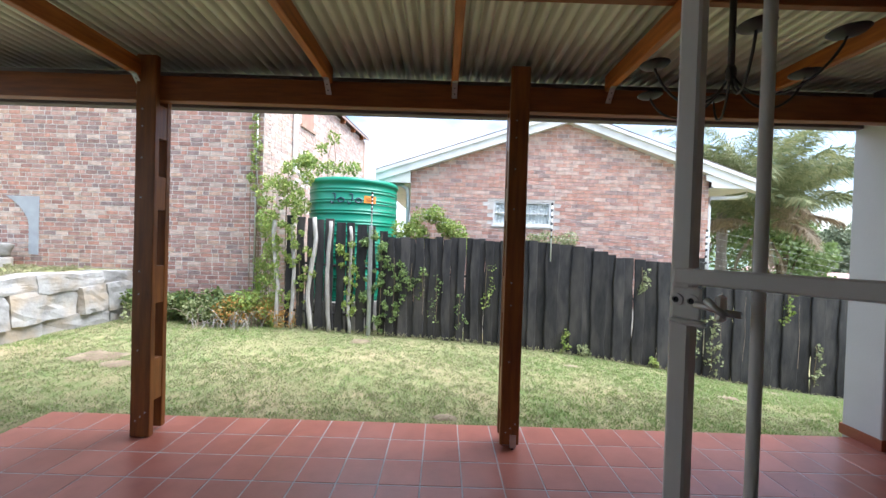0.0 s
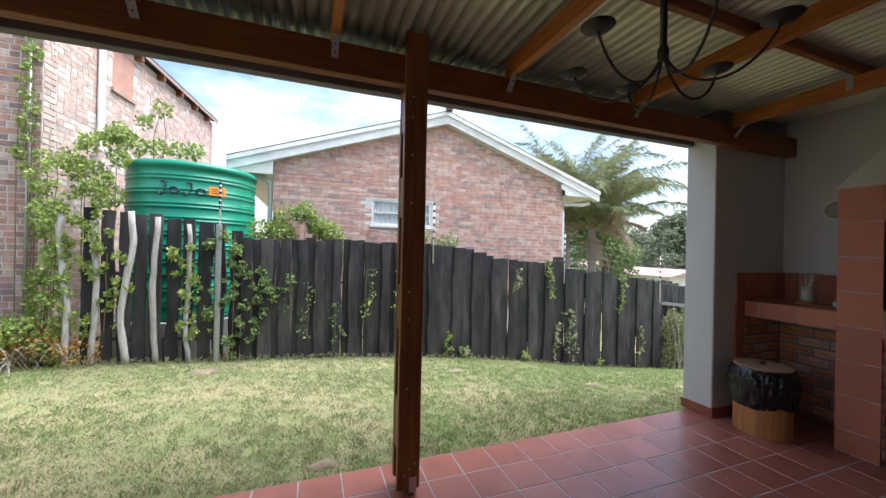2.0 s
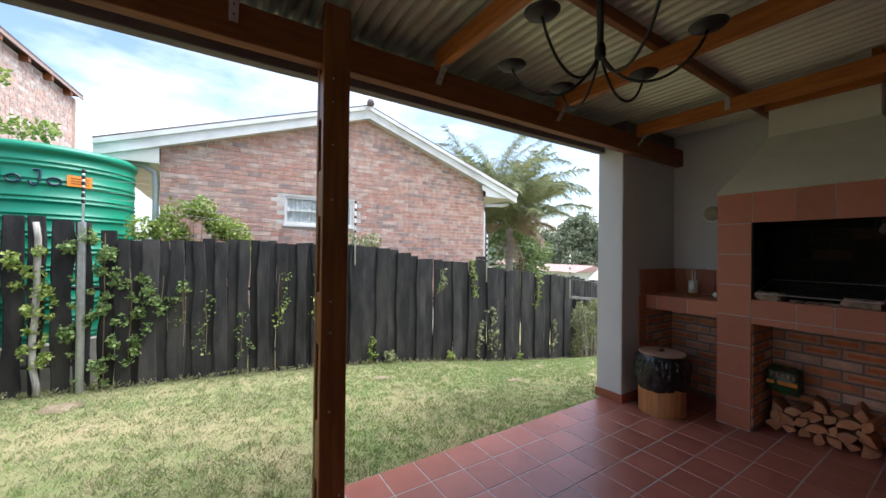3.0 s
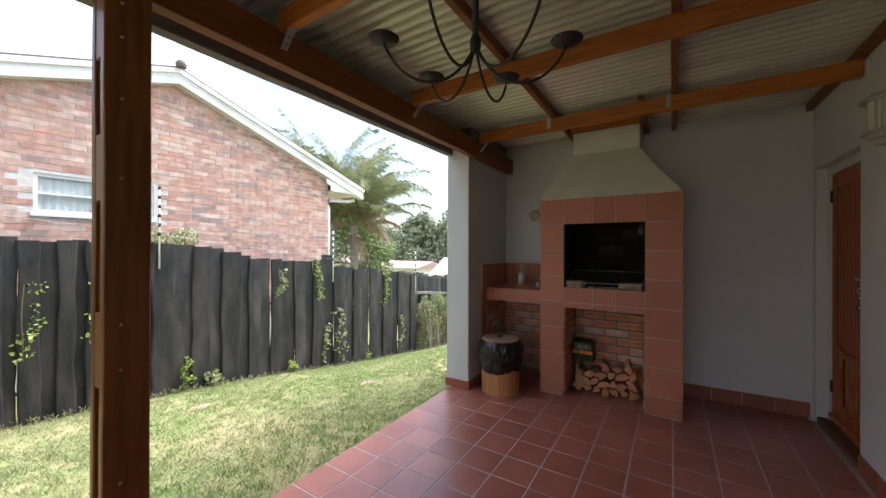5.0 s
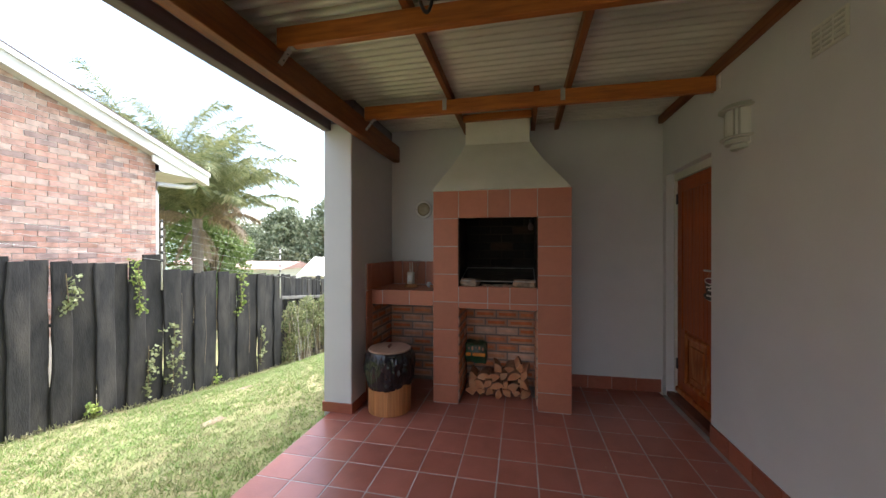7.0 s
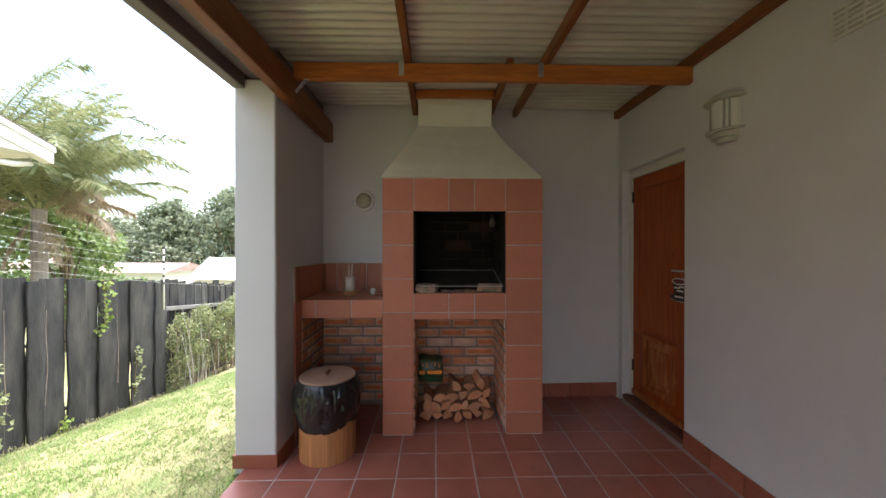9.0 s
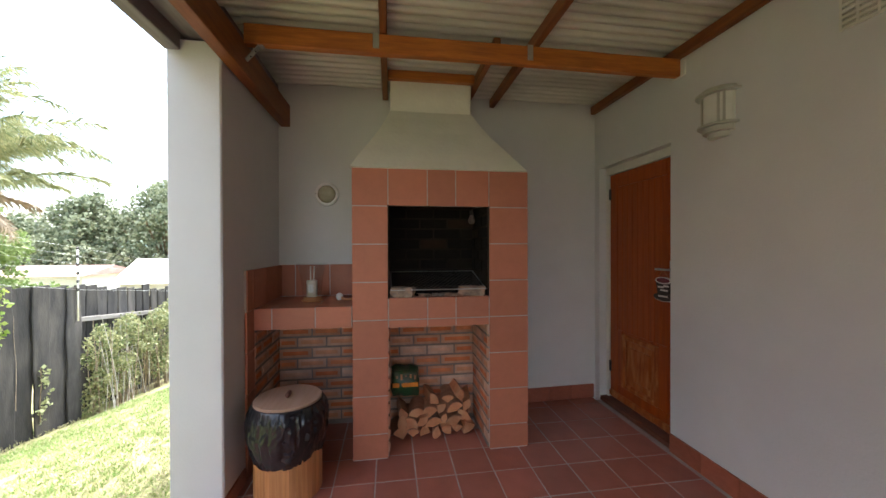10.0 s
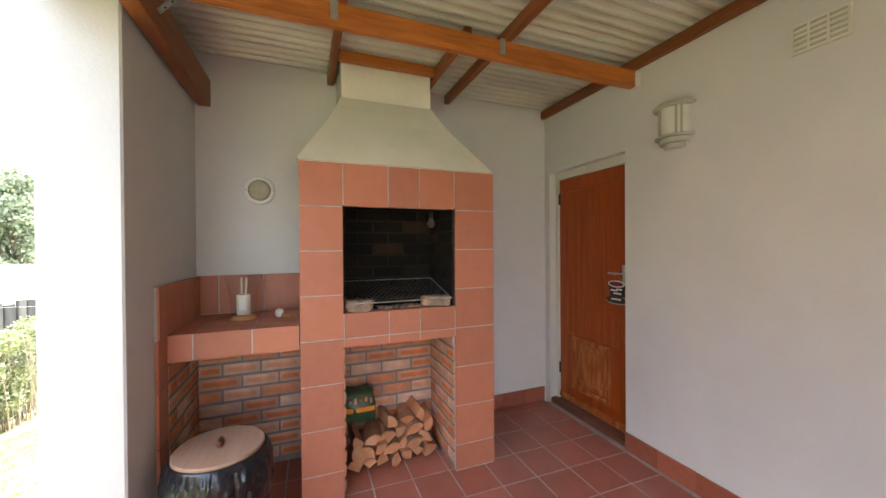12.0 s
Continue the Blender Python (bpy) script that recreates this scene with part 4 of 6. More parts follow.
def cup_sign():
    s = thing("hanging_sign", "small black and white cup-shaped sign hanging from the handle", "sign", (3.572, -0.20, 1.07))
    bm = bmesh.new()
    outline = [(-0.075, 0.10), (-0.055, 0.0), (0.055, 0.0), (0.075, 0.10)]
    lo = [bm.verts.new((x, -0.006, z)) for x, z in outline]
    hi = [bm.verts.new((x, 0.004, z)) for x, z in outline]
    bm.faces.new(hi), bm.faces.new(lo[::-1])
    for i in range(4):
        bm.faces.new((lo[i], lo[(i + 1) % 4], hi[(i + 1) % 4], hi[i]))
    bmesh.ops.recalc_face_normals(bm, faces=bm.faces)
    part("cup", bm, M_IRON, s, "black painted cup board")

    def disc(name, rx, rz, cz, y0, y1, m, label=""):
        bm = bmesh.new()
        bmesh.ops.create_cone(bm, cap_ends=True, segments=24, radius1=1, radius2=1, depth=1)
        bmesh.ops.transform(bm, matrix=Matrix.Translation((0, (y0 + y1) / 2, cz)) @ Matrix.Diagonal((rx, y1 - y0, rz, 1)) @ Matrix.Rotation(math.pi / 2, 4, 'X'), verts=bm.verts)
        part(name, bm, m, s, label)

    disc("rim", 0.078, 0.026, 0.105, -0.005, 0.006, M_WHITE, "white rim")
    disc("drink", 0.064, 0.018, 0.106, 0.006, 0.008, M_WINE, "dark red drink")
    disc("saucer_edge", 0.1, 0.0305, -0.018, -0.008, 0.003, M_WHITE)
    disc("saucer", 0.098, 0.028, -0.016, 0.003, 0.006, M_IRON)
    for k, (x, z, w) in enumerate(((-0.028, 0.06, 0.05), (0.022, 0.05, 0.06), (-0.01, 0.028, 0.07), (0.0, -0.016, 0.09))):
        part("lettering_bar", boxm(x - w / 2, x + w / 2, 0.004 if k < 3 else 0.006, 0.0065 if k < 3 else 0.008, z, z + 0.012), M_WHITE, s)
    bm = bmesh.new()
    tube(bm, [(-0.05, 0, 0.12), (0.0, 0.006, 0.19), (0.05, 0, 0.12)], 0.0015, 5)
    part("cord", bm, M_BINWOOD, s, "thin cord")


M_WINE = mat("wine_red_paint", (0.16, 0.01, 0.03), 0.4, (0.13, 0.01, 0.025), 9.0)
cup_sign()


# ---- lamps and vent ----
def wall_lamp():
    L = thing("wall_lamp", "cream half-round outdoor wall lamp with ringed ends", "lamp", (3.07, -0.15, 2.06))
    bm = bmesh.new()
    lathe(bm, [(0.085, 0.075), (0.085, 0.245)], 24, start=0, sweep=math.pi)
    part("diffuser", bm, M_CREAM, L, "frosted cream cylinder", True)
    for z, r, h in ((0.245, 0.125, 0.014), (0.259, 0.10, 0.02), (0.061, 0.115, 0.014), (0.03, 0.09, 0.031), (0.0, 0.062, 0.03)):
        bm = bmesh.new()
        lathe(bm, [(0.001, 0), (r - 0.003, 0), (r, 0.003), (r, h - 0.003), (r - 0.003, h), (0.001, h)], 28, (0, 0, z), 0, math.pi)
        part("ring", bm, M_LAMP, L)
    for k in (0.62, 0.9, 2.2, 2.5):
        part("stay", boxm(0.09 * math.cos(k) - 0.006, 0.09 * math.cos(k) + 0.006, 0.09 * math.sin(k) - 0.004, 0.09 * math.sin(k) + 0.004, 0.075, 0.245), M_LAMP, L)
    part("back_plate", boxm(-0.09, 0.09, 0.0, 0.006, 0.02, 0.27), M_CREAM, L)


wall_lamp()


def bulkhead():
    L = thing("bulkhead_lamp", "round cream bulkhead lamp on the plaster wall", "lamp", (end_wall_x(2.285), 2.285, 1.862))
    L.rotation_euler = (0, radians(-90), 0)
    bm = bmesh.new()
    lathe(bm, [(0.092, 0.0), (0.097, 0.02), (0.093, 0.036), (0.078, 0.042), (0.072, 0.03)], 40)
    part("rim", bm, M_WHITE, L, "", True)
    bm = bmesh.new()
    lathe(bm, [(0.073, 0.024), (0.066, 0.045), (0.05, 0.062), (0.022, 0.071), (0.001, 0.073)], 32)
    part("bowl", bm, M_FROST, L, "frosted glass bowl", True)
    for s in (-1, 1):
        bm = bmesh.new()
        bmesh.ops.create_cone(bm, cap_ends=True, segments=10, radius1=0.006, radius2=0.005, depth=0.01, matrix=Matrix.Translation((0, s * 0.085, 0.042)))
        part("screw", bm, M_GALV, L)


M_FROST = mat("frosted_glass", (0.50, 0.45, 0.33), 0.2, (0.36, 0.32, 0.22), 14.0, bump=0.3, bump_scale=60)
bulkhead()


def vent():
    v = thing("air_vent", "cream clay air brick with slotted openings high on the wall", "vent", (2.305, -0.15, 2.345))
    w, h = 0.20, 0.135
    # Flat plate: its darker cream stands in for shade in the hollow.
    part("backing", boxm(0, w, 0.0005, 0.002, 0, h), M_LAMP, v, "flat backing plate in a darker cream for the slots' shade")
    bars = [0.0, 0.066, 0.132, 0.19]
    for k in range(4):
        part("mullion", boxm(bars[k], bars[k] + 0.010, 0.002, 0.012, 0, h), M_CREAM, v)
    for col in range(3):
        for r in range(6):
            z = r * (h - 0.012) / 5
            part("slat", boxm(bars[col] + 0.0105, bars[col + 1] - 0.0005, 0.002, 0.012, z, z + 0.012), M_CREAM, v)


vent()


tagged(link("plaster_patch", boxm(3.31, 3.43, -0.1495, -0.137, 2.55, 2.655, 0.006), M_WHITE), "rough white plaster patch at the rafter end", "patch")


# ---- chandelier ----
def chandelier():
    c = thing("chandelier", "black wrought-iron six-armed candle chandelier", "chandelier", (1.113, 1.457, 0))
    bm = bmesh.new()
    tube(bm, [(0, 0, 2.555), (0, 0, 2.15)], 0.012, 10)
    part("stem", bm, M_IRON, c, smooth=True)
    bm = bmesh.new()
    lathe(bm, [(0.004, 2.128), (0.015, 2.132), (0.019, 2.145), (0.019, 2.17), (0.014, 2.185)], 16)
    part("collar", bm, M_IRON, c, smooth=True)
    bm = bmesh.new()
    lathe(bm, [(0.001, 2.53), (0.02, 2.532), (0.045, 2.55), (0.05, 2.5545), (0.001, 2.5545)], 20)
    part("ceiling_rose", bm, M_IRON, c, smooth=True)
    reach = 0.315
    for k in range(6):
        a = radians(3 + 60 * k)
        pts = []
        for i in range(19):
            t = i / 18
            r = 0.010 + (reach - 0.010) * (0.62 * t + 0.38 * (1 - math.cos(math.pi * t)) / 2)
            z = 2.14 + 0.02 * t - 0.125 * math.sin(math.pi * t) ** 0.9
            pts.append((r * math.cos(a), r * math.sin(a), z))
        bm = bmesh.new()
        tube(bm, pts, 0.0048, 8)
        arm = part("arm", bm, M_IRON, c, smooth=True)
        bm = bmesh.new()
        lathe(bm, [(0.006, -0.004), (0.022, 0.0), (0.045, 0.006), (0.054, 0.014), (0.051, 0.016), (0.02, 0.010), (0.017, 0.032), (0.013, 0.032)], 24, pts[-1])
        part("drip_pan", bm, M_IRON, arm, smooth=True)


chandelier()


# ---- bin ----
def bin_thing():
    b = thing("bin", "round bamboo bin lined with a black plastic bag", "bin", (3.455, 2.375, 0))
    slat = None
    for k in range(36):
        if slat is None:
            slat = part("slat", boxm(0.176, 0.188, -0.0163, 0.0163, 0.003, 0.50, 0.0009), M_BINWOOD, b)
        else:
            again = new("slat", slat.data)
            again.parent = b
            again.rotation_euler = (0, 0, math.tau * k / 36)
    bm = bmesh.new()
    rings = []
    seg = 220
    rows = 34
    for j in range(rows + 2):
        ring = []
        for i in range(seg):
            a = math.tau * i / seg
            ca, sa = math.cos(a), math.sin(a)
            if j < 2:
                r, z = ((0.178, 0.512), (0.190, 0.533))[j]
            else:
                t = (j - 2) / (rows - 1)
                hem = 0.228 + 0.035 * noise.noise((ca * 1.3, sa * 1.3, 8)) + 0.004 * noise.noise((ca * 5, sa * 5, 3))
                z = 0.528 + (hem - 0.528) * t
                # puffed out below the rim, tucked back in at the hem
                r = 0.197 + 0.020 * math.sin(math.pi * min(1.0, t * 1.15)) - 0.012 * max(0.0, (t - 0.82) / 0.18) ** 2
                gather = 1 - 0.55 * t
                skew = a + 0.22 * t * noise.noise((ca * 2, sa * 2, 5))
                cs, ss = math.cos(skew), math.sin(skew)
                f = min(1.0, t * 7)
                r += f * gather * (0.026 * (0.45 - abs(noise.noise((cs * 5.5, ss * 5.5, t * 1.6)))) + 0.014 * (0.4 - abs(noise.noise((cs * 13, ss * 13, t * 2.2)))))
                r += f * (0.007 * noise.noise((cs * 3.2, ss * 3.2, z * 16)) + 0.009 * (0.4 - abs(noise.noise((cs * 7, ss * 7, z * 26)))))
            ring.append(bm.verts.new((r * ca, r * sa, z)))
        rings.append(ring)
    for p, q in zip(rings, rings[1:]):
        for i in range(seg):
            j = (i + 1) % seg
            bm.faces.new((p[i], q[i], q[j], p[j]))
    bmesh.ops.recalc_face_normals(bm, faces=bm.faces)
    part("liner", bm, M_BLACKBAG, b, "crumpled glossy black plastic bag", True)
    bm = bmesh.new()
    lathe(bm, [(0.001, 0.524), (0.184, 0.524), (0.188, 0.528), (0.188, 0.542), (0.184, 0.546), (0.001, 0.546)], 64)
    lid = part("lid", bm, M_LIDWOOD, b, "flat pale wooden lid")
    part("knob", boxm(-0.034, 0.034, -0.012, 0.012, 0.546, 0.574, 0.008), M_KNOB, lid, "small dark wooden grip")


bin_thing()


# ---- things on the counter ----
def candle_lamp():
    c = thing("candle_holder", "flared glass hurricane candle holder on a wooden base", "candle holder", (4.0, 2.35, 1.030))
    bm = bmesh.new()
    lathe(bm, [(0.072, 0), (0.076, 0.006), (0.072, 0.013), (0.060, 0.016), (0.062, 0.022), (0.056, 0.03), (0.001, 0.03)], 32)
    part("base", bm, M_BINWOOD, c, "turned pale wooden base", True)
    bm = bmesh.new()
    lathe(bm, [(0.001, 0.031), (0.038, 0.031), (0.038, 0.15), (0.034, 0.153), (0.001, 0.138)], 28)
    can = part("candle", bm, M_WAX, c, "ivory pillar candle", True)
    bm = bmesh.new()
    box(bm, -0.0395, -0.0375, -0.018, 0.018, 0.065, 0.125)
    part("candle_label", bm, M_WHITE, can, "white paper label with fine print")
    for dy in (-0.012, 0.008):
        bm = bmesh.new()
        tube(bm, [(0, dy, 0.14), (0.004, dy * 1.4, 0.255)], 0.0048, 6)
        part("taper", bm, M_WAX, c, smooth=True)
    bm = bmesh.new()
    prof = [(0.066, 0.031), (0.070, 0.10), (0.078, 0.17), (0.092, 0.235), (0.108, 0.28)]
    lathe(bm, prof, 40, caps=False)
    g = part("glass_shade", bm, M_GLASS, c, "clear flared glass", True)
    g.visible_shadow = False


M_WAX = mat("ivory_wax", (0.72, 0.66, 0.55), 0.5, (0.66, 0.6, 0.49), 8.0)
candle_lamp()


def scoop():
    s = thing("pipe_ornament", "small white shell and wooden handle on the counter", "ornament", (3.98, 2.14, 1.030))
    bm = bmesh.new()
    bmesh.ops.create_uvsphere(bm, u_segments=16, v_segments=10, radius=0.026, matrix=Matrix.Translation((0, 0.01, 0.03)) @ Matrix.Diagonal((1, 1, 1.1, 1)))
    part("shell", bm, M_WHITE, s, "white rounded knob", True)
    bm = bmesh.new()
    tube(bm, [(0, 0.005, 0.03), (-0.02, -0.02, 0.016), (-0.03, -0.055, 0.011), (-0.03, -0.09, 0.013)], 0.010, 10)
    part("handle", bm, M_BINWOOD, s, "pale wooden handle", True)


scoop()


# ---- firewood ----
def split_log(at, r, length, turn, tilt, seed, spread):
    rng = random.Random(seed)
    L = thing("firewood_log", "split orange-brown firewood log with bark on one side", "log", at, "stacked firewood")
    L.rotation_euler = (radians(turn), radians(tilt), radians(rng.uniform(-9, 9)))
    half = radians(spread) / 2
    arc = [(r * math.sin(-half + 2 * half * i / 6), r * math.cos(-half + 2 * half * i / 6) - r * 0.62) for i in range(7)]
    sec = arc + [(rng.uniform(-0.1, 0.1) * r, -r * 0.62)]
    sec = [(a * rng.uniform(0.93, 1.07), b * rng.uniform(0.93, 1.07)) for a, b in sec]

    def prism(name, outline, m, x0, x1, label=""):
        bm = bmesh.new()
        rr = []
        for k in range(5):
            x = x0 + (x1 - x0) * k / 4
            rr.append([bm.verts.new((x + (0.006 * noise.noise((a * 40, b * 40, seed)) if k in (0, 4) else 0), a + 0.004 * noise.noise((x * 14, a * 20, seed)), b + 0.004 * noise.noise((x * 14, b * 20, seed + 5)))) for a, b in outline])
        n = len(outline)
        for p, q in zip(rr, rr[1:]):
            for i in range(n):
                bm.faces.new((p[i], p[(i + 1) % n], q[(i + 1) % n], q[i]))
        bm.faces.new(rr[0][::-1]), bm.faces.new(rr[-1])
        bmesh.ops.recalc_face_normals(bm, faces=bm.faces)
        part(name, bm, m, L, label)

    prism("wood", sec, M_LOG, 0, length)
    rind = [(a * 1.0, b * 1.0) for a, b in arc] + [(a * 1.06, (b + r * 0.62) * 1.06 - r * 0.62) for a, b in arc[::-1]]
    prism("bark", rind, M_BARK, 0.004, length - 0.004, "thin dark bark")


def wood_pile():
    rng = random.Random(11)
    k = 0
    for row, (n, z) in enumerate(((7, 0.05), (7, 0.12), (6, 0.185), (3, 0.25))):
        for i in range(n):
            u = (i + 0.5 + (0.4 if row % 2 else 0)) / (n + (0.4 if row % 2 else 0))
            y = 1.15 + 0.585 * u if row < 3 else 1.14 + 0.36 * u
            zz = z + rng.uniform(-0.012, 0.012) + (0.03 * (1 - u) if row > 1 else 0)
            split_log((3.885 + rng.uniform(-0.035, 0.03) + 0.012 * row, y, zz), rng.uniform(0.054, 0.084), rng.uniform(0.2, 0.25), rng.choice((0, 180, 60, -70, 130, -120)) + rng.uniform(-25, 25), rng.uniform(-5, 5), k, rng.choice((95, 120, 150, 80)))
            k += 1


wood_pile()


def charcoal_bag():
    b = thing("charcoal_bag", "small dark green printed bag with an orange band on the logs", "bag", (3.99, 1.665, 0.30))
    bm = bmesh.new()
    bmesh.ops.create_cube(bm, size=1)
    bmesh.ops.subdivide_edges(bm, edges=bm.edges[:], cuts=5, use_grid_fill=True)
    for v in bm.verts:
        x, y, z = v.co
        puff = 1 - 0.35 * (abs(z * 2) ** 4) * 0.5
        v.co = Vector((x * 0.13 * puff, y * 0.205 * (1 - 0.06 * abs(z * 2) ** 3), z * 0.20 + 0.10))
        v.co += Vector((0.03 * noise.noise(v.co * 18), 0.02 * noise.noise(v.co * 15 + Vector((4, 0, 0))), 0.026 * noise.noise(v.co * 14 + Vector((0, 7, 0)))))
    part("sack", bm, M_BAG, b, "", True)
    part("band", boxm(-0.076, -0.066, -0.096, 0.096, 0.075, 0.108, 0.003), M_ORANGE, b, "orange printed band")
    for k in range(5):
        part("print_mark", boxm(-0.0745, -0.066, -0.08 + 0.034 * k, -0.065 + 0.034 * k, 0.13 + 0.012 * (k % 3), 0.16 + 0.01 * (k % 2)), M_BINWOOD if k % 2 else M_BARK, b)


M_BAG = mat("green_printed_bag", (0.02, 0.10, 0.035), 0.35, (0.012, 0.03, 0.018), 14.0, bump=0.3, bump_scale=20, second=(0.08, 0.07, 0.03), second_scale=12)
charcoal_bag()


# ---- fence ----
TOP_X = (-3.0, -2.8, -1.7, -1.2, -1.0, 1.6, 2.1, 2.7, 3.0, 3.4, 3.9, 4.25, 4.26, 4.6, 4.61, 6.0, 7.15)
TOP_Z = (1.88, 1.88, 1.78, 1.74, 1.55, 1.54, 1.48, 1.43, 1.33, 1.28, 1.24, 1.24, 1.34, 1.34, 1.12, 0.99, 0.87)


def waney_board(w, z0, z1, t, seed):
    """A rough slab with wavering edges and a ragged top."""
    n = max(6, int((z1 - z0) / 0.13))
    vs, fs = [], []
    for i in range(n + 1):
        k = i / n
        z = z0 + (z1 - z0) * k
        l = 0.034 * noise.noise((seed * 3.1, z * 1.7, 0)) + 0.009 * noise.noise((seed * 3.1, z * 7, 5))
        r = 0.034 * noise.noise((seed * 3.1 + 9, z * 1.7, 0)) + 0.009 * noise.noise((seed * 3.1 + 9, z * 7, 5))
        bow = 0.010 * noise.noise((seed, z * 0.8, 3))
        zt = z + (0.02 * noise.noise((seed, 1, 1)) if i == n else 0)
        zr = z + (0.03 * noise.noise((seed, 2, 1)) if i == n else 0)
        vs += [(-w / 2 + l, -t / 2 + bow + 0.006, zt), (-w / 2 + l + 0.012, -t / 2 + bow, zt), (w / 2 + r - 0.012, -t / 2 + bow, zr), (w / 2 + r, -t / 2 + bow + 0.006, zr), (w / 2 + r, t / 2 + bow, zr), (-w / 2 + l, t / 2 + bow, zt)]
    for i in range(n):
        a, b = i * 6, (i + 1) * 6
        for j in range(6):
            q = (j + 1) % 6
            fs.append((a + j, a + q, b + q, b + j))
    fs.append(tuple(range(5, -1, -1)))
    fs.append(tuple(n * 6 + j for j in range(6)))
    return vs, fs


def fence():
    rng = random.Random(4)
    f = thing("fence", "tall fence of black-stained rough timber boards", "fence")
    x, k = -2.75, 0
    while x < 7.13:
        w = rng.uniform(0.125, 0.17) if x < 1.6 else rng.uniform(0.17, 0.29)
        if x < -1.2:
            w = rng.uniform(0.11, 0.17)
        w = min(w, 7.17 - x)
        if w < 0.05:
            break
        xc = x + w / 2
        top = float(np.interp(xc, TOP_X, TOP_Z)) + rng.uniform(-0.025, 0.025)
        base = lawn_z(xc, FENCE_Y) + rng.uniform(-0.03, 0.02)
        vs, fs = waney_board(w, base, top, 0.026, k + 1)
        off = FENCE_Y + (0.030 if k % 2 else -0.004) + rng.uniform(-0.004, 0.004)
        ob = mesh_of("board", [(p[0], p[1], p[2]) for p in vs], fs, M_FENCE, f)
        ob.location = (xc, off, 0)
        gap = rng.uniform(-0.035, -0.012) if rng.random() < 0.9 else rng.uniform(0.0, 0.008)
        if x < -1.2:
            gap = rng.uniform(0.015, 0.06)
        if rng.random() < 0.3 and x > -1.0:
            pts = []
            for i in range(7):
                z = base + 0.1 + (top - base - 0.2) * (0.2 + 0.65 * i / 6)
                pts.append((x + w + 0.022 * noise.noise((k * 1.7, z * 2.2, 0)) + 0.004, off - 0.018, z))
            bm = bmesh.new()
            tube(bm, pts, 0.0035, 5, 0.0015)
            part("sapwood_edge", bm, M_SAPWOOD, ob, "pale sapwood streak")
            bpy.context.view_layer.update()
            ob.children[0].matrix_parent_inverse = Matrix.Translation((-xc, -off, 0))
        x += w + gap
        k += 1
    for zk in (0.3, 1.15):
        vs = []
        xs = np.linspace(-2.8, 7.15, 30)
        bm = bmesh.new()
        tube(bm, [(a, FENCE_Y + 0.075, lawn_z(a, FENCE_Y) + zk) for a in xs], 0.025, 6)
        part("fence_rail", bm, M_FENCE, f)


fence()


def crooked_pole(x, z0, z1, r, seed, y=None):
    bm = bmesh.new()
    pts = []
    for i in range(12):
        z = z0 + (z1 - z0) * i / 11
        pts.append((x + 0.08 * noise.noise((seed * 5.3, z * 1.0, 0)) + 0.022 * noise.noise((seed * 5.3, z * 4, 2)), (y or FENCE_Y - 0.05) + 0.02 * noise.noise((seed * 2.3, z * 1.6, 9)), z))
    tube(bm, pts, r, 9, r * 0.85)
    for v in bm.verts:
        v.co += Vector((1, 1, 0)) * 0.008 * noise.noise(v.co * 9 + Vector((seed, 0, 0)))
    ob = tagged(link("fence_pole", bm, M_STICK, None, True), "crooked grey weathered pole tied to the fence", "pole", "grey fence poles")
    return ob


for k, (x, top) in enumerate(((-2.90, 1.78), (-2.60, 1.70), (-2.28, 1.84), (-1.99, 1.78), (-1.63, 1.70))):
    crooked_pole(x, lawn_z(x, FENCE_Y) - 0.03, top, (0.036, 0.034, 0.041, 0.038, 0.031)[k], k + 1)
bm = bmesh.new()
tube(bm, [(-1.27, FENCE_Y - 0.06, -0.22), (-1.27, FENCE_Y - 0.06, 1.72)], 0.036, 12)
tagged(link("steel_post", bm, M_GALV), "grey galvanised steel fence post", "post")


def insulator_pole(x, z0, z1, y=FENCE_Y - 0.035):
    p = thing("electric_fence_pole", "thin white pole with black striped insulators on the fence", "pole", (x, y, z0), "electric fence poles")
    bm = bmesh.new()
    tube(bm, [(0, 0, 0), (0, 0, z1 - z0)], 0.011, 8)
    part("rod", bm, M_PIPE, p, "", True)
    n = 6
    for i in range(n):
        z = (z1 - z0) * (0.42 + 0.56 * i / (n - 1))
        bm = bmesh.new()
        lathe(bm, [(0.011, -0.022), (0.018, -0.014), (0.018, 0.014), (0.011, 0.022)], 10, (0, 0, z))
        part("insulator", bm, M_IRON, p, "black insulator")


POLES = ((-1.27, 1.7, 2.3), (1.85, 1.2, 2.22), (4.54, 0.84, 1.84), (7.09, 0.38, 1.45))
for x, z0, z1 in POLES:
    insulator_pole(x, z0, z1)
for i in range(6):
    bm = bmesh.new()
    pts = []
    for x, z0, z1 in POLES:
        pts.append((x, FENCE_Y - 0.05, z0 + (z1 - z0) * (0.42 + 0.56 * i / 5)))
    pts.append((13.0, FENCE_Y + 0.4, pts[-1][2] - 0.75))
    tube(bm, pts, 0.0016, 4)
    tagged(link("fence_wire", bm, M_GALV), "thin electric fence wire above the boards", "wire", "fence wires")


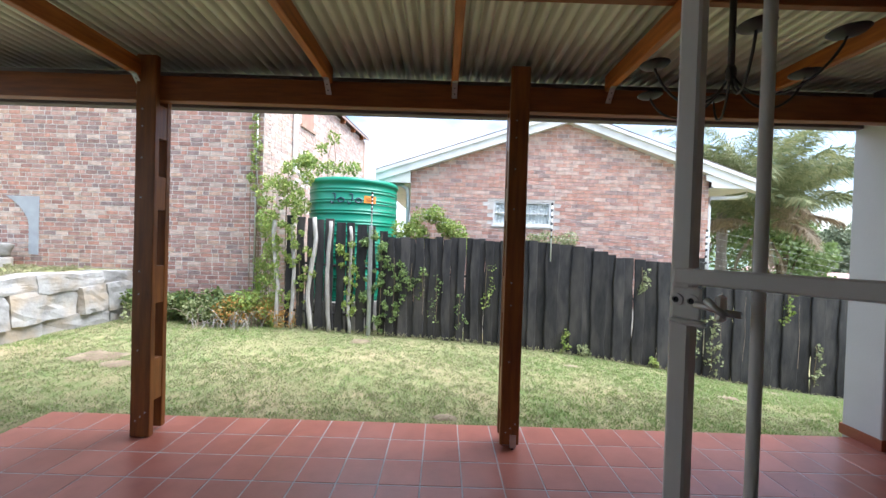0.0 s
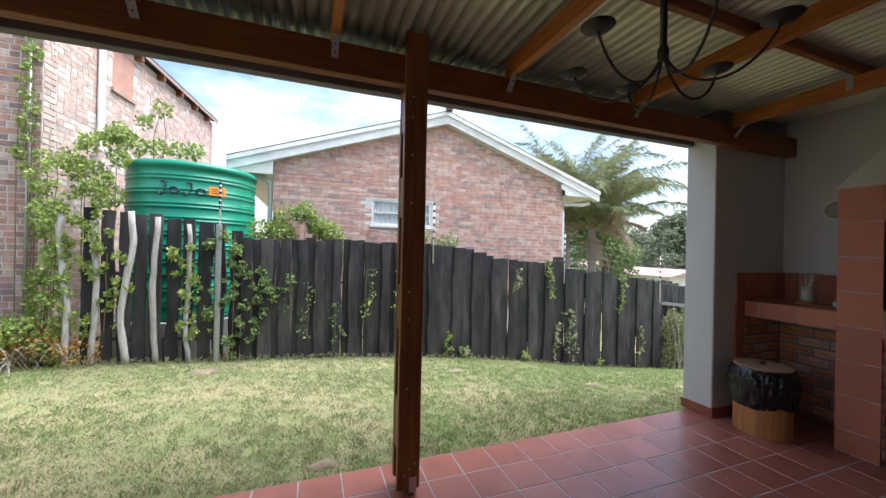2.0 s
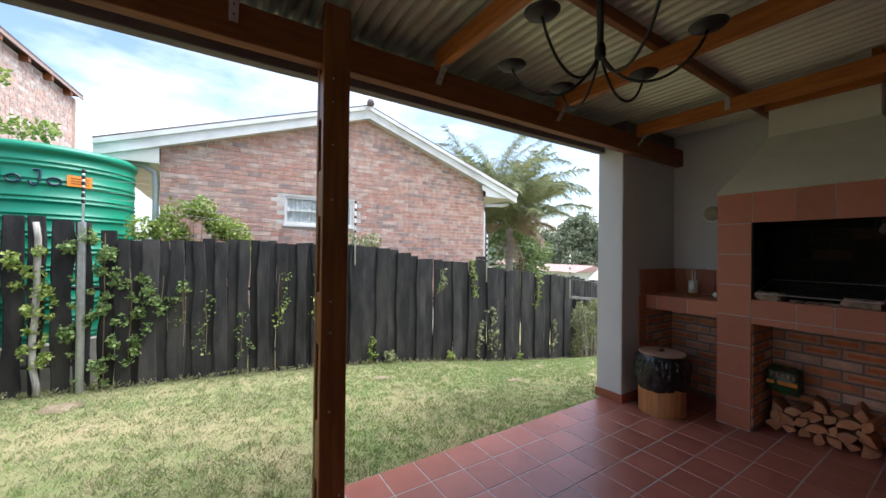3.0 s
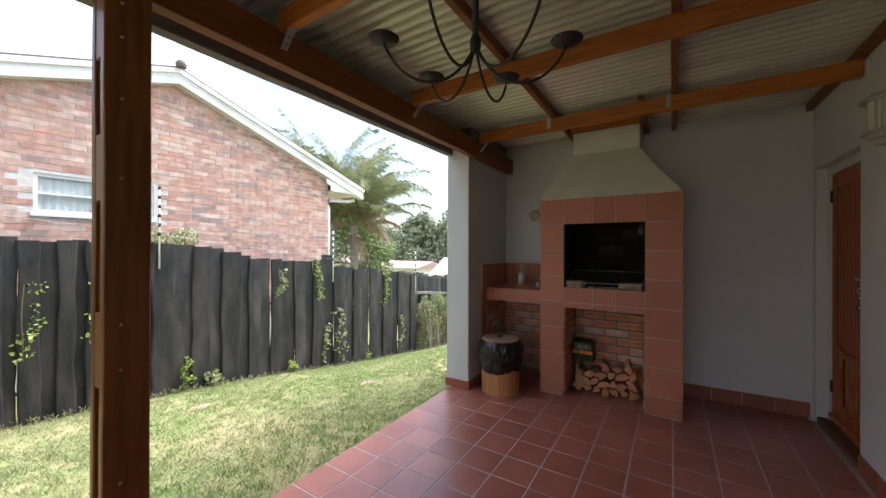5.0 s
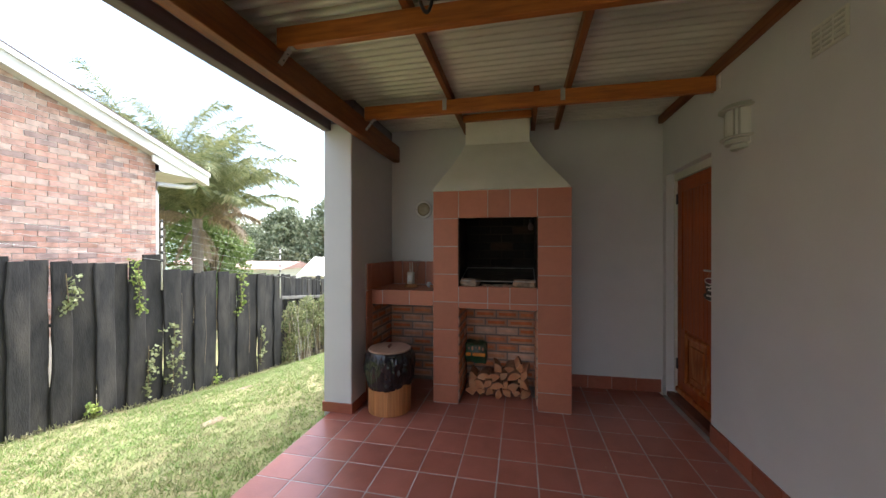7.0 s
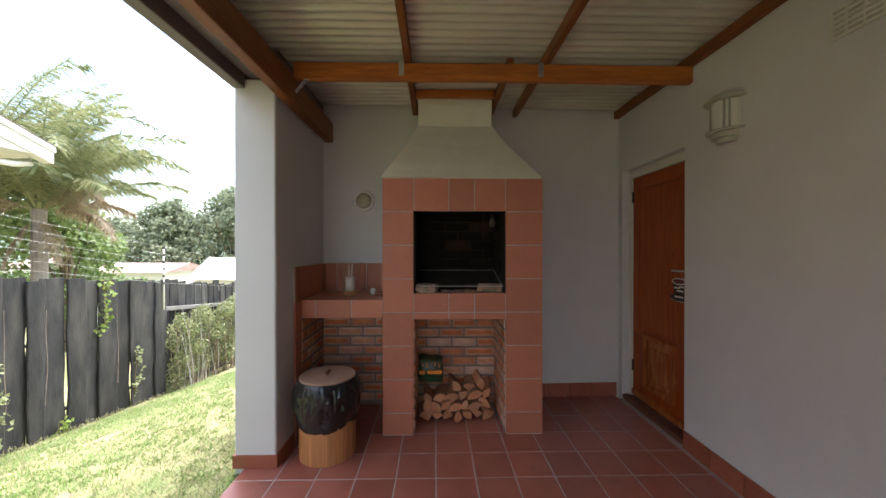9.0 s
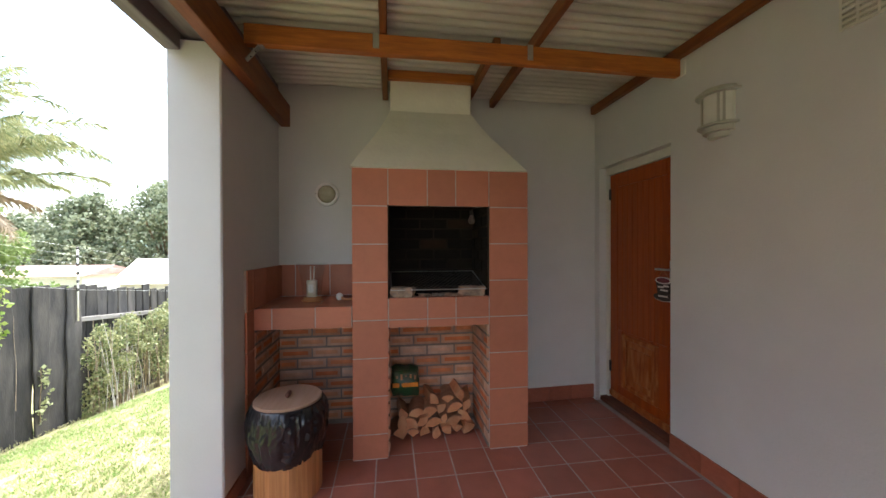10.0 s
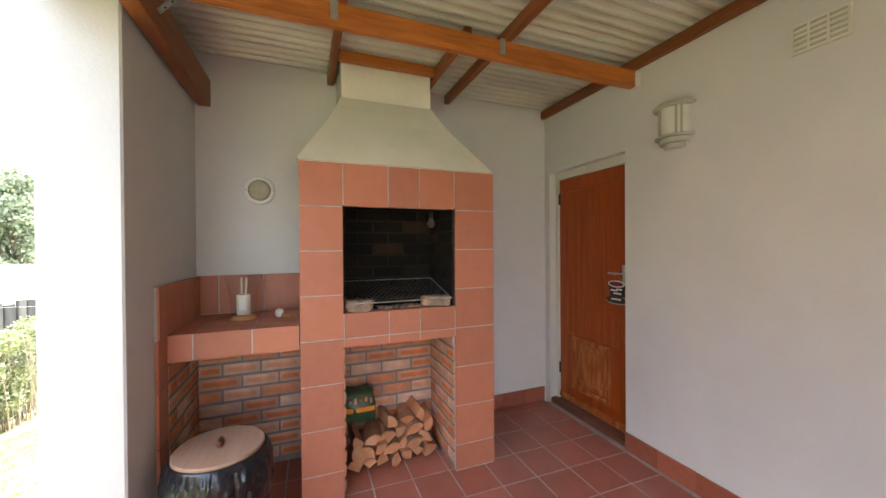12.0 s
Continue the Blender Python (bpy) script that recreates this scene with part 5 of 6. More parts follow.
# ---- leaves ----
def leaf_cloud(name, centres, count, size, material, parent=None, seed=1, droop=0.0, narrow=0.45):
    """Many small folded leaves scattered about centres (x, y, z, radius)."""
    rng = np.random.default_rng(seed)
    c = np.array(centres, float)
    w = c[:, 3] ** 2
    pick = c[rng.choice(len(c), count, p=w / w.sum())]

    def unit(a):
        return a / np.linalg.norm(a, axis=1, keepdims=True)

    p = pick[:, :3] + unit(rng.normal(size=(count, 3))) * (pick[:, 3] * rng.uniform(0.35, 1.0, count) ** 0.6)[:, None]
    s = size * rng.uniform(0.55, 1.3, (count, 1))
    u = unit(rng.normal(size=(count, 3)) + np.array((0, 0, -droop)))
    v = unit(np.cross(u, rng.normal(size=(count, 3))))
    nrm = np.cross(u, v)
    left = p + u * s * 0.45 + v * s * narrow + nrm * s * 0.12
    right = p + u * s * 0.45 - v * s * narrow + nrm * s * 0.12
    vs = np.stack((p, left, p + u * s, right), axis=1).reshape(-1, 3)
    i = np.arange(count)[:, None] * 4
    fs = np.concatenate((i + np.array((0, 2, 1)), i + np.array((0, 3, 2))), axis=1).reshape(-1, 3)
    return mesh_of(name, vs.tolist(), fs.tolist(), material, parent)


def creeper(x, y, zs, spread, leaves, size, seed, label, material=M_VINE):
    rng = random.Random(seed)
    c = thing("creeper", label, "plant", (0, 0, 0), "creepers on the fence")
    bm = bmesh.new()
    cents = []
    px = x
    for z in np.arange(zs[0], zs[1], 0.07):
        px += rng.uniform(-0.03, 0.03)
        cents.append((px + rng.uniform(-spread, spread), y + rng.uniform(-0.03, 0.02), z, rng.uniform(0.03, 0.085)))
    pts = [(x + 0.04 * noise.noise((seed, z * 2, 0)), y, z) for z in np.linspace(zs[0], zs[1], 12)]
    tube(bm, pts, 0.005, 5)
    part("stem", bm, M_TWIG, c)
    leaf_cloud("foliage", cents, leaves, size, material, c, seed)


FY = FENCE_Y - 0.045
for k, (x, z0, z1, sp, n, s, m) in enumerate((
        (-3.0, -0.1, 2.4, 0.14, 1300, 0.042, M_VINE), (-2.75, 1.0, 2.3, 0.28, 1600, 0.042, M_VINE), (-2.5, 0.3, 1.3, 0.2, 620, 0.042, M_VINE),
        (-1.62, 0.2, 1.4, 0.17, 800, 0.042, M_VINE), (-1.08, -0.1, 1.6, 0.20, 1300, 0.042, M_IVY), (-0.85, 0.1, 1.2, 0.2, 560, 0.042, M_IVY), (-0.55, 0.7, 1.1, 0.2, 160, 0.04, M_IVY), (-0.1, 0.1, 0.9, 0.06, 70, 0.04, M_IVY), (0.3, 0.0, 0.6, 0.06, 60, 0.04, M_IVY),
        (-0.35, 0.5, 0.95, 0.06, 50, 0.045, M_SHRUB), (0.75, 0.35, 1.1, 0.05, 80, 0.04, M_VINE), (1.25, 0.5, 1.2, 0.07, 70, 0.045, M_VINE),
        (2.1, -0.4, 0.0, 0.09, 90, 0.05, M_VINE), (2.5, -0.45, -0.2, 0.12, 120, 0.05, M_PALE), (3.45, 0.75, 1.15, 0.06, 110, 0.045, M_PALE),
        (4.22, 0.6, 1.25, 0.04, 170, 0.04, M_VINE), (4.7, -0.6, 0.35, 0.12, 150, 0.055, M_PALE), (4.35, -0.6, 0.1, 0.07, 90, 0.05, M_PALE),
        (6.0, 0.3, 0.95, 0.06, 120, 0.05, M_VINE), (6.5, -0.8, -0.1, 0.06, 90, 0.05, M_PALE), (5.4, -0.95, -0.7, 0.1, 80, 0.05, M_VINE), (3.7, -0.6, -0.4, 0.07, 60, 0.05, M_VINE))):
    creeper(x, FY, (z0, z1), sp, n, s, k + 40, "green leafy creeper climbing the black fence boards" if m is not M_PALE else "pale-leaved creeper sprig on the black fence boards", m)


def bush(name, label, cents, count, size, material, seed, stems=10, dead=False):
    b = thing(name, label, "bush", (0, 0, 0))
    rng = random.Random(seed)
    bm = bmesh.new()
    x0 = sum(c[0] for c in cents) / len(cents)
    y0 = sum(c[1] for c in cents) / len(cents)
    zb = min(c[2] - c[3] for c in cents)
    for i in range(stems):
        c = rng.choice(cents)
        foot = (c[0] + rng.uniform(-0.1, 0.1), c[1] + rng.uniform(-0.08, 0.08), lawn_z(c[0], c[1]) - 0.03 if zb < 1.2 else zb)
        tube(bm, [foot, ((foot[0] + c[0]) / 2 + rng.uniform(-0.06, 0.06), (foot[1] + c[1]) / 2, (foot[2] + c[2]) / 2), (c[0], c[1], c[2] + c[3] * 0.5)], 0.009, 5, 0.003)
    tagged(part("stems", bm, M_TWIG, b), "thin brown stems", kind="stuff")
    leaf_cloud("foliage", cents, count, size, material, b, seed)
    return b


rngb = random.Random(8)
bush("shrub", "low dark green shrub with straggly leaves along the wall", [(-5.45 + 0.22 * i, 6.45 + rngb.uniform(-0.15, 0.15), 0.12 + rngb.uniform(-0.05, 0.2), rngb.uniform(0.2, 0.32)) for i in range(9)], 5200, 0.055, M_SHRUB, 21, 24)
bush("flowering_shrub", "yellow and orange straggly plant at the foot of the wall", [(-3.75 + 0.17 * i, 6.1 + rngb.uniform(-0.15, 0.15), 0.06 + rngb.uniform(-0.05, 0.28), rngb.uniform(0.12, 0.26)) for i in range(7)], 1100, 0.04, M_YELLOW, 22, 8)
bush("green_shrub", "pale green shrub among the yellow stems", [(-3.7 + 0.2 * i, 6.25, 0.2 + rngb.uniform(-0.1, 0.2), rngb.uniform(0.15, 0.25)) for i in range(4)], 1300, 0.05, M_VINE, 23, 10)
bush("wall_creeper", "leafy green and yellow creeper climbing the brick corner", [(-3.22 + rngb.uniform(-0.16, 0.16), 6.5 + rngb.uniform(-0.1, 0.1), 0.15 + 0.17 * i, rngb.uniform(0.1, 0.2)) for i in range(11)] + [(-3.35 + 0.085 * i + rngb.uniform(-0.1, 0.1), 6.7, 2.05 + rngb.uniform(0, 0.9), rngb.uniform(0.1, 0.19)) for i in range(11)] + [(-3.62 + rngb.uniform(-0.07, 0.1), 6.8, 2.4 + 0.19 * i, rngb.uniform(0.06, 0.13)) for i in range(15)], 4600, 0.048, M_VINE, 24, 16)
bush("arching_creeper", "pale green arching creeper above the tank", [(-3.1 + 0.22 * i, 7.0, 2.75 + 0.16 * i + rngb.uniform(-0.06, 0.06), 0.13) for i in range(5)] + [(-2.9 + 0.25 * i, 7.4, 2.95, 0.15) for i in range(5)], 1000, 0.06, M_VINE, 25, 6)
bush("yard_shrub", "bright green shrub behind the fence", [(x, 6.85 + rngb.uniform(-0.12, 0.12), rngb.uniform(1.2, 2.16 - 0.75 * abs(x + 0.3)), rngb.uniform(0.09, 0.19)) for x in [-0.85 + 0.043 * i for i in range(30)]], 5200, 0.045, M_VINE, 26, 30)
bush("small_yard_shrub", "small grey-green shrub behind the fence", [(1.7 + 0.24 * i, 6.9, 1.55 + 0.05 * (i % 2), 0.17) for i in range(4)], 700, 0.05, M_PALE, 27, 8)
bush("hedge", "unruly green and straw-coloured hedge at the lower fence", [(7.3 + 0.2 * i, 6.15 + rngb.uniform(-0.12, 0.18), -0.8 + 0.30 * j + rngb.uniform(-0.1, 0.14), rngb.uniform(0.10, 0.24)) for i in range(12) for j in range(4) if rngb.random() < 0.82], 11000, 0.042, M_HEDGE, 28, 40)


def straw_stalks():
    t = thing("hedge_stalks", "upright straw-coloured dry stalks standing in the hedge", "plant", (0, 0, 0))
    rng = random.Random(83)
    for k in range(70):
        x, y = rng.uniform(7.2, 9.6), rng.uniform(5.85, 6.3)
        z, h = lawn_z(x, y) - 0.03, rng.uniform(0.8, 1.6)
        lean = rng.uniform(-0.2, 0.2)
        bm = bmesh.new()
        tube(bm, [(x + lean * u * u, y + 0.05 * math.sin(3 * u + k), z + h * u) for u in (0, 0.3, 0.6, 0.85, 1.0)], 0.007, 5, 0.002)
        part("stalk", bm, M_SAPWOOD if k % 3 else M_STICK, t)


straw_stalks()


def lower_fence():
    f = thing("lower_fence", "weathered grey timber board fence with a top rail", "fence")
    rng = random.Random(31)
    x, k = 7.2, 200
    while x < 13.5:
        w = rng.uniform(0.14, 0.24)
        zt = 0.86 - 0.11 * (x - 7.2) + rng.uniform(-0.06, 0.06)
        vs, fs = waney_board(w, lawn_z(x, 6.62) - 0.1, zt, 0.03, k)
        ob = mesh_of("board", vs, fs, M_FENCE, f)
        ob.location = (x + w / 2, 6.62, 0)
        x += w + rng.uniform(0.005, 0.05)
        k += 1
    rail = part("rail", worn_board(0, 6.3, 0, 0.08, -0.035, 0.035, "x"), M_RAIL, f, "pale grey timber rail")
    rail.location = (7.17, 6.50, 0.36)
    rail.rotation_euler = (0, math.atan(0.11), 0)


lower_fence()


def dry_twigs():
    t = thing("dry_plant", "tangle of pale dry arching stems by the flower bed", "plant", (0, 0, 0))
    rng = random.Random(33)
    for k in range(60):
        x, y = rng.uniform(-4.2, -3.05), rng.uniform(5.85, 6.2)
        a, r, h = rng.uniform(0, math.tau), rng.uniform(0.2, 0.55), rng.uniform(0.1, 0.38)
        z = lawn_z(x, y) - 0.02
        bm = bmesh.new()
        tube(bm, [(x + r * u * math.cos(a), y + r * u * math.sin(a) * 0.6 + 0.05 * math.sin(5 * u + k), z + h * math.sin(math.pi * u * 0.8)) for u in (0, 0.2, 0.4, 0.6, 0.8, 1.0)], 0.005, 5, 0.002)
        part("stem", bm, M_STICK if k % 3 else M_SAPWOOD, t)


dry_twigs()
bush("grey_shrub", "grey-green straggly shrub at the foot of the wall", [(-5.3 + 0.26 * i, 6.3 + rngb.uniform(-0.15, 0.15), 0.1 + rngb.uniform(-0.08, 0.25), rngb.uniform(0.12, 0.25)) for i in range(8)], 1500, 0.05, M_PALE, 29, 20)


def crumbs():
    rng = random.Random(71)
    vs, fs = [], []
    for k in range(90):
        x, y, s = rng.uniform(1.6, 4.0), rng.uniform(0.0, 2.5), rng.uniform(0.0015, 0.005)
        q = len(vs)
        vs += [(x - s, y - s * 0.7, 0.0005), (x + s, y - s, 0.0005), (x + s * 0.4, y + s, 0.0005), (x, y, s * 1.1 + 0.0005)]
        fs += [(q, q + 1, q + 3), (q + 1, q + 2, q + 3), (q + 2, q, q + 3), (q, q + 2, q + 1)]
    tagged(mesh_of("crumbs", vs, fs, M_ASH), "scattered pale specks of ash and grit on the tiles", "debris", kind="stuff")


crumbs()


# ---- neighbouring houses ----
def brick_field(name, parent, width, height, course, length, joint, material, keep=None, seed=1, headers=0.0):
    """A wall face of bricks in stretcher bond, in the plane of x and z, looking to -y: one joined mesh."""
    rng = random.Random(seed)
    vs, fs = [], []
    rows = int(height / course) + 1
    for r in range(rows):
        z0, z1 = r * course + joint / 2, (r + 1) * course - joint / 2
        if z1 > height:
            break
        s = -(length / 2 if r % 2 else 0) + rng.uniform(-0.015, 0.015)
        while s < width:
            step = length * (0.52 if rng.random() < headers else 1.0)
            a, b = max(s + joint / 2, 0), min(s + step - joint / 2, width)
            if b - a > 0.03 and (keep is None or keep((a + b) / 2, (z0 + z1) / 2, a, b, z0, z1)):
                d = -0.006 + rng.uniform(-0.002, 0.002)
                i = len(vs)
                vs += [(a, 0, z0), (b, 0, z0), (b, 0, z1), (a, 0, z1), (a, d, z0), (b, d, z0), (b, d, z1), (a, d, z1)]
                fs += [(i + 4, i + 5, i + 6, i + 7), (i, i + 1, i + 5, i + 4), (i + 3, i + 7, i + 6, i + 2), (i, i + 4, i + 7, i + 3), (i + 1, i + 2, i + 6, i + 5)]
            s += step
    ob = mesh_of(name, vs, fs, material, parent)
    tagged(ob, "rows of separate face bricks", kind="stuff")
    return ob


def prism_y(outline, y0, y1):
    """An outline in x and z drawn out along y."""
    bm = bmesh.new()
    a = [bm.verts.new((x, y0, z)) for x, z in outline]
    b = [bm.verts.new((x, y1, z)) for x, z in outline]
    n = len(outline)
    bm.faces.new(a), bm.faces.new(b[::-1])
    for i in range(n):
        bm.faces.new((a[i], b[i], b[(i + 1) % n], a[(i + 1) % n]))
    bmesh.ops.recalc_face_normals(bm, faces=bm.faces)
    return bm


def gable_house():
    """The brick bungalow behind the fence."""
    X0, X1, GY = -0.74, 5.56, 7.6
    eave, apex_x, apex = 3.03, 2.5, 4.15
    h = thing("brick_bungalow", "brick bungalow with a white-boarded gable behind the fence", "house", (0, GY, 0))
    wx0, wx1, wz0, wz1 = 1.02, 2.25, 1.90, 2.40

    def top_at(x):
        return eave + (apex - eave) * (x - X0) / (apex_x - X0) if x < apex_x else eave + (apex - eave) * (X1 - x) / (X1 - apex_x)

    bm = prism_y([(X0, -1.5), (wx0, -1.5), (wx0, top_at(wx0)), (X0, eave)], 0, 0.2)
    part("wall", bm, M_JOINT, h)
    part("wall", prism_y([(wx1, -1.5), (X1, -1.5), (X1, eave), (apex_x, apex), (wx1, top_at(wx1))], 0, 0.2), M_JOINT, h)
    part("wall", prism_y([(wx0, -1.5), (wx1, -1.5), (wx1, wz0), (wx0, wz0)], 0, 0.2), M_JOINT, h)
    part("wall", prism_y([(wx0, wz1), (wx1, wz1), (wx1, top_at(wx1)), (wx0, top_at(wx0))], 0, 0.2), M_JOINT, h)
    zb = 0.2

    def keep(xc, zc, a, b, z0, z1):
        x, y = X0 + a, X0 + b
        lim = min(top_at(x), top_at(y))
        if z0 + zb + 0.03 > lim:
            return False
        return not (y > wx0 and x < wx1 and z1 + zb > wz0 and z0 + zb < wz1)

    f = brick_field("bricks", h, X1 - X0, 4.0, 0.0775, 0.235, 0.009, M_HOUSEBRICK, keep, 3)
    f.location = (X0, -0.001, zb)
    part("side_wall", boxm(X1 - 0.2, X1, 0.2, 9, -1.5, eave), M_JOINT, h)
    part("side_wall", boxm(X0, X0 + 0.2, 0.2, 9, -1.5, eave), M_HOUSEBRICK, h)
    part("back_wall", boxm(X0, X1, 9, 9.2, -1.5, eave), M_HOUSEBRICK, h)
    side = brick_field("bricks", h, 8.8, 2.6, 0.0775, 0.235, 0.009, M_HOUSEBRICK, None, 5)
    side.location = (X1 + 0.001, 0.0, zb)
    side.rotation_euler = (0, 0, radians(90))
    # roof with boarded verges
    L, R = (-1.46, 2.86), (6.52, 2.87)
    for (ax, az), (bx, bz) in ((L, (apex_x, 4.21)), ((apex_x, 4.21), R)):
        part("roof", prism_y([(ax, az + 0.06), (bx, bz + 0.06), (bx, bz + 0.10), (ax, az + 0.10)], -0.20, 9.4), M_ROOFTILE, h, "dark roof sheets")
        part("verge_board", prism_y([(ax, az - 0.15), (bx, bz - 0.165), (bx, bz + 0.055), (ax, az + 0.055)], -0.17, -0.14), M_WHITE, h, "flaking white verge board")
        part("verge_trim", prism_y([(ax, az + 0.0), (bx, bz + 0.0), (bx, bz + 0.075), (ax, az + 0.075)], -0.205, -0.171), M_WHITE, h, "flaking white verge trim")
        part("soffit", prism_y([(ax, az - 0.148), (bx, bz - 0.163), (bx, bz - 0.145), (ax, az - 0.13)], -0.139, -0.009), M_WHITE, h)
    part("eave_soffit", boxm(X1 + 0.013, 6.5, -0.14, 9.2, 2.79, 2.81), M_WHITE, h)
    part("eave_end", prism_y([(-1.44, 2.722), (X0 - 0.001, 2.722), (X0 - 0.001, 3.02), (-1.44, 2.84)], -0.135, -0.115), M_CREAM, h, "cream boxed eave end")
    part("eave_end", prism_y([(X1 - 0.03, 2.812), (6.49, 2.812), (6.49, 2.85), (X1 - 0.15, 3.06), (X1 - 0.15, 2.95), (X1 - 0.03, 2.9)], -0.135, -0.115), M_WHITE, h, "white boxed eave end")
    part("eave_fascia", boxm(6.5, 6.53, -0.14, 9.2, 2.79, 2.93), M_WHITE, h)
    part("eave_soffit", boxm(-1.44, X0 - 0.001, -0.14, 9.2, 2.70, 2.72), M_CREAM, h)
    bm = bmesh.new()
    lathe(bm, [(0.001, 0), (0.07, 0), (0.075, 0.05), (0.05, 0.1), (0.001, 0.11)], 14, (apex_x, -0.28, 4.27))
    part("ridge_cap", bm, M_ROOFTILE, h, "reddish ridge cap")
    for x, s in ((5.95, 1), (-1.25, 1)):
        bm = bmesh.new()
        if x > 0:
            pts = [(6.42, 0.05, 2.80), (6.40, 0.05, 2.68), (6.2, 0.05, 2.63), (5.63, 0.05, 2.60), (5.61, 0.05, 2.4), (5.61, 0.05, -1.0)]
        else:
            pts = [(-1.40, 0.1, 2.75), (-0.95, 0.1, 2.68), (-0.82, 0.1, 2.6), (-0.80, 0.1, 2.4), (-0.80, 0.1, -1.0)]
        tube(bm, pts, 0.042, 10)
        part("downpipe", bm, M_PIPE, h, "white plastic rainwater pipe", True)
    # window
    w = part("window_frame", boxm(wx0, wx1, 0.015, 0.06, wz0, wz0 + 0.04), M_WHITE, h, "white window frame")
    for x0, x1, z0, z1 in ((wx0, wx1, wz1 - 0.04, wz1), (wx0, wx0 + 0.04, wz0 + 0.04, wz1 - 0.04), (wx1 - 0.04, wx1, wz0 + 0.04, wz1 - 0.04), (1.60, 1.65, wz0 + 0.04, wz1 - 0.04), (wx0 + 0.04, 1.60, 2.14, 2.16), (1.65, wx1 - 0.04, 2.14, 2.16)):
        part("frame_bar", boxm(x0, x1, 0.015, 0.06, z0, z1), M_WHITE, w)
    part("window_sill", boxm(wx0 - 0.03, wx1 + 0.03, -0.04, 0.10, wz0 - 0.045, wz0 - 0.001), M_WHITE, h, "white sill")
    for x0, x1 in ((wx0 + 0.04, 1.60), (1.65, wx1 - 0.04)):
        for z0, z1 in ((wz0 + 0.04, 2.14), (2.16, wz1 - 0.04)):
            g = part("pane", boxm(x0, x1, 0.035, 0.04, z0, z1), M_GLASS, w)
            g.visible_shadow = False
    n = 60
    vs = [(wx0 + (wx1 - wx0) * i / n, 0.075 + 0.012 * math.sin(i * 1.7), z) for z in (wz0, wz1) for i in range(n + 1)]
    mesh_of("curtain", vs, [(i, i + 1, n + 2 + i, n + 1 + i) for i in range(n)], M_CURTAIN, h, True)


gable_house()


def left_house():
    """The taller old brick house at the lawn's end; its side runs back a little askew."""
    CX, CY = -3.52, 6.9
    h = thing("brick_house", "tall old red-brown brick house beside the lawn", "house", (CX, CY, 0))
    askew = radians(-6)
    part("wall", boxm(-9.0, -0.0, 0.0, 0.2, -0.6, 5.0), M_JOINT, h)
    f = brick_field("bricks", h, 8.99, 5.35, 0.085, 0.232, 0.018, M_LEFTBRICK, None, 9, 0.35)
    f.location = (-8.995, -0.001, -0.4)

    def side(ob):
        ob.rotation_euler = (0, 0, askew)
        return ob

    side(part("side_wall", boxm(-0.2, 0.0, 0.2, 5.7, -0.6, 5.0), M_JOINT, h))
    s = brick_field("bricks", h, 5.7, 5.35, 0.085, 0.232, 0.016, M_LITBRICK, lambda xc, zc, a, b, z0, z1: not (1.38 < xc < 2.02 and 4.50 < zc < 5.26), 10, 0.35)
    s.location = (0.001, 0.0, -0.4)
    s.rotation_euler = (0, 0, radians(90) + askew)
    side(part("blind_window", boxm(-0.02, 0.002, 1.40, 2.0, 4.12, 4.86), M_BRICKLOPLAIN, h, "small pale terracotta window panel"))
    side(part("window_sill", boxm(-0.02, 0.05, 1.36, 2.04, 4.05, 4.118), M_LEFTBRICK, h, "brick sill"))
    side(part("back_wall", boxm(-9, 0, 5.7, 5.9, -0.6, 5.0), M_LEFTBRICK, h))
    side(part("roof", boxm(-9.2, 0.15, -0.2, 5.85, 5.06, 5.11), M_ROOFTILE, h, "dark roof edge"))
    side(part("eave_board", boxm(0.135, 0.155, -0.2, 5.85, 5.00, 5.059), M_EAVE, h, "brown weathered eave board"))
    for k in range(7):
        side(part("rafter_tail", boxm(0.004, 0.134, 0.35 + 0.82 * k, 0.44 + 0.82 * k, 4.90, 5.058), M_TIMBER_X, h, "brown rafter tail"))
    bm = bmesh.new()
    tube(bm, [(0.06, 1.04, 4.98), (0.06, 1.04, 3.05), (0.09, 1.02, 2.96), (0.42, 0.62, 2.80), (0.50, 0.52, 2.74), (0.66, 0.44, 2.62), (0.82, 0.46, 2.60)], 0.05, 12)
    side(part("downpipe", bm, M_PIPE, h, "white plastic rainwater pipe", True))
    bm = bmesh.new()
    tube(bm, [(-0.10, -0.05, 4.95), (-0.10, -0.05, -0.2)], 0.022, 8)
    part("conduit", bm, M_GALV, h, "thin grey conduit", True)
    # grey painted arch trace
    pts = []
    n = 12
    bm = bmesh.new()
    out, inn = [], []
    for i in range(n + 1):
        a = math.pi / 2 * i / n
        out.append(bm.verts.new((-4.28 - 0.0, -0.017, 1.0 + 1.12 * i / n)))
        inn.append(bm.verts.new((-4.28 - 0.19 - 0.45 * (max(0, i / n - 0.45) / 0.55) ** 2.2, -0.017, 1.0 + 1.12 * i / n)))
    for i in range(n):
        bm.faces.new((out[i], out[i + 1], inn[i + 1], inn[i]))
    ext = bmesh.ops.extrude_face_region(bm, geom=bm.faces[:])
    bmesh.ops.translate(bm, vec=(0, 0.010, 0), verts=[v for v in ext["geom"] if isinstance(v, bmesh.types.BMVert)])
    part("paint_patch", bm, M_GREY_PAINT, h, "grey painted arch patch on the bricks")


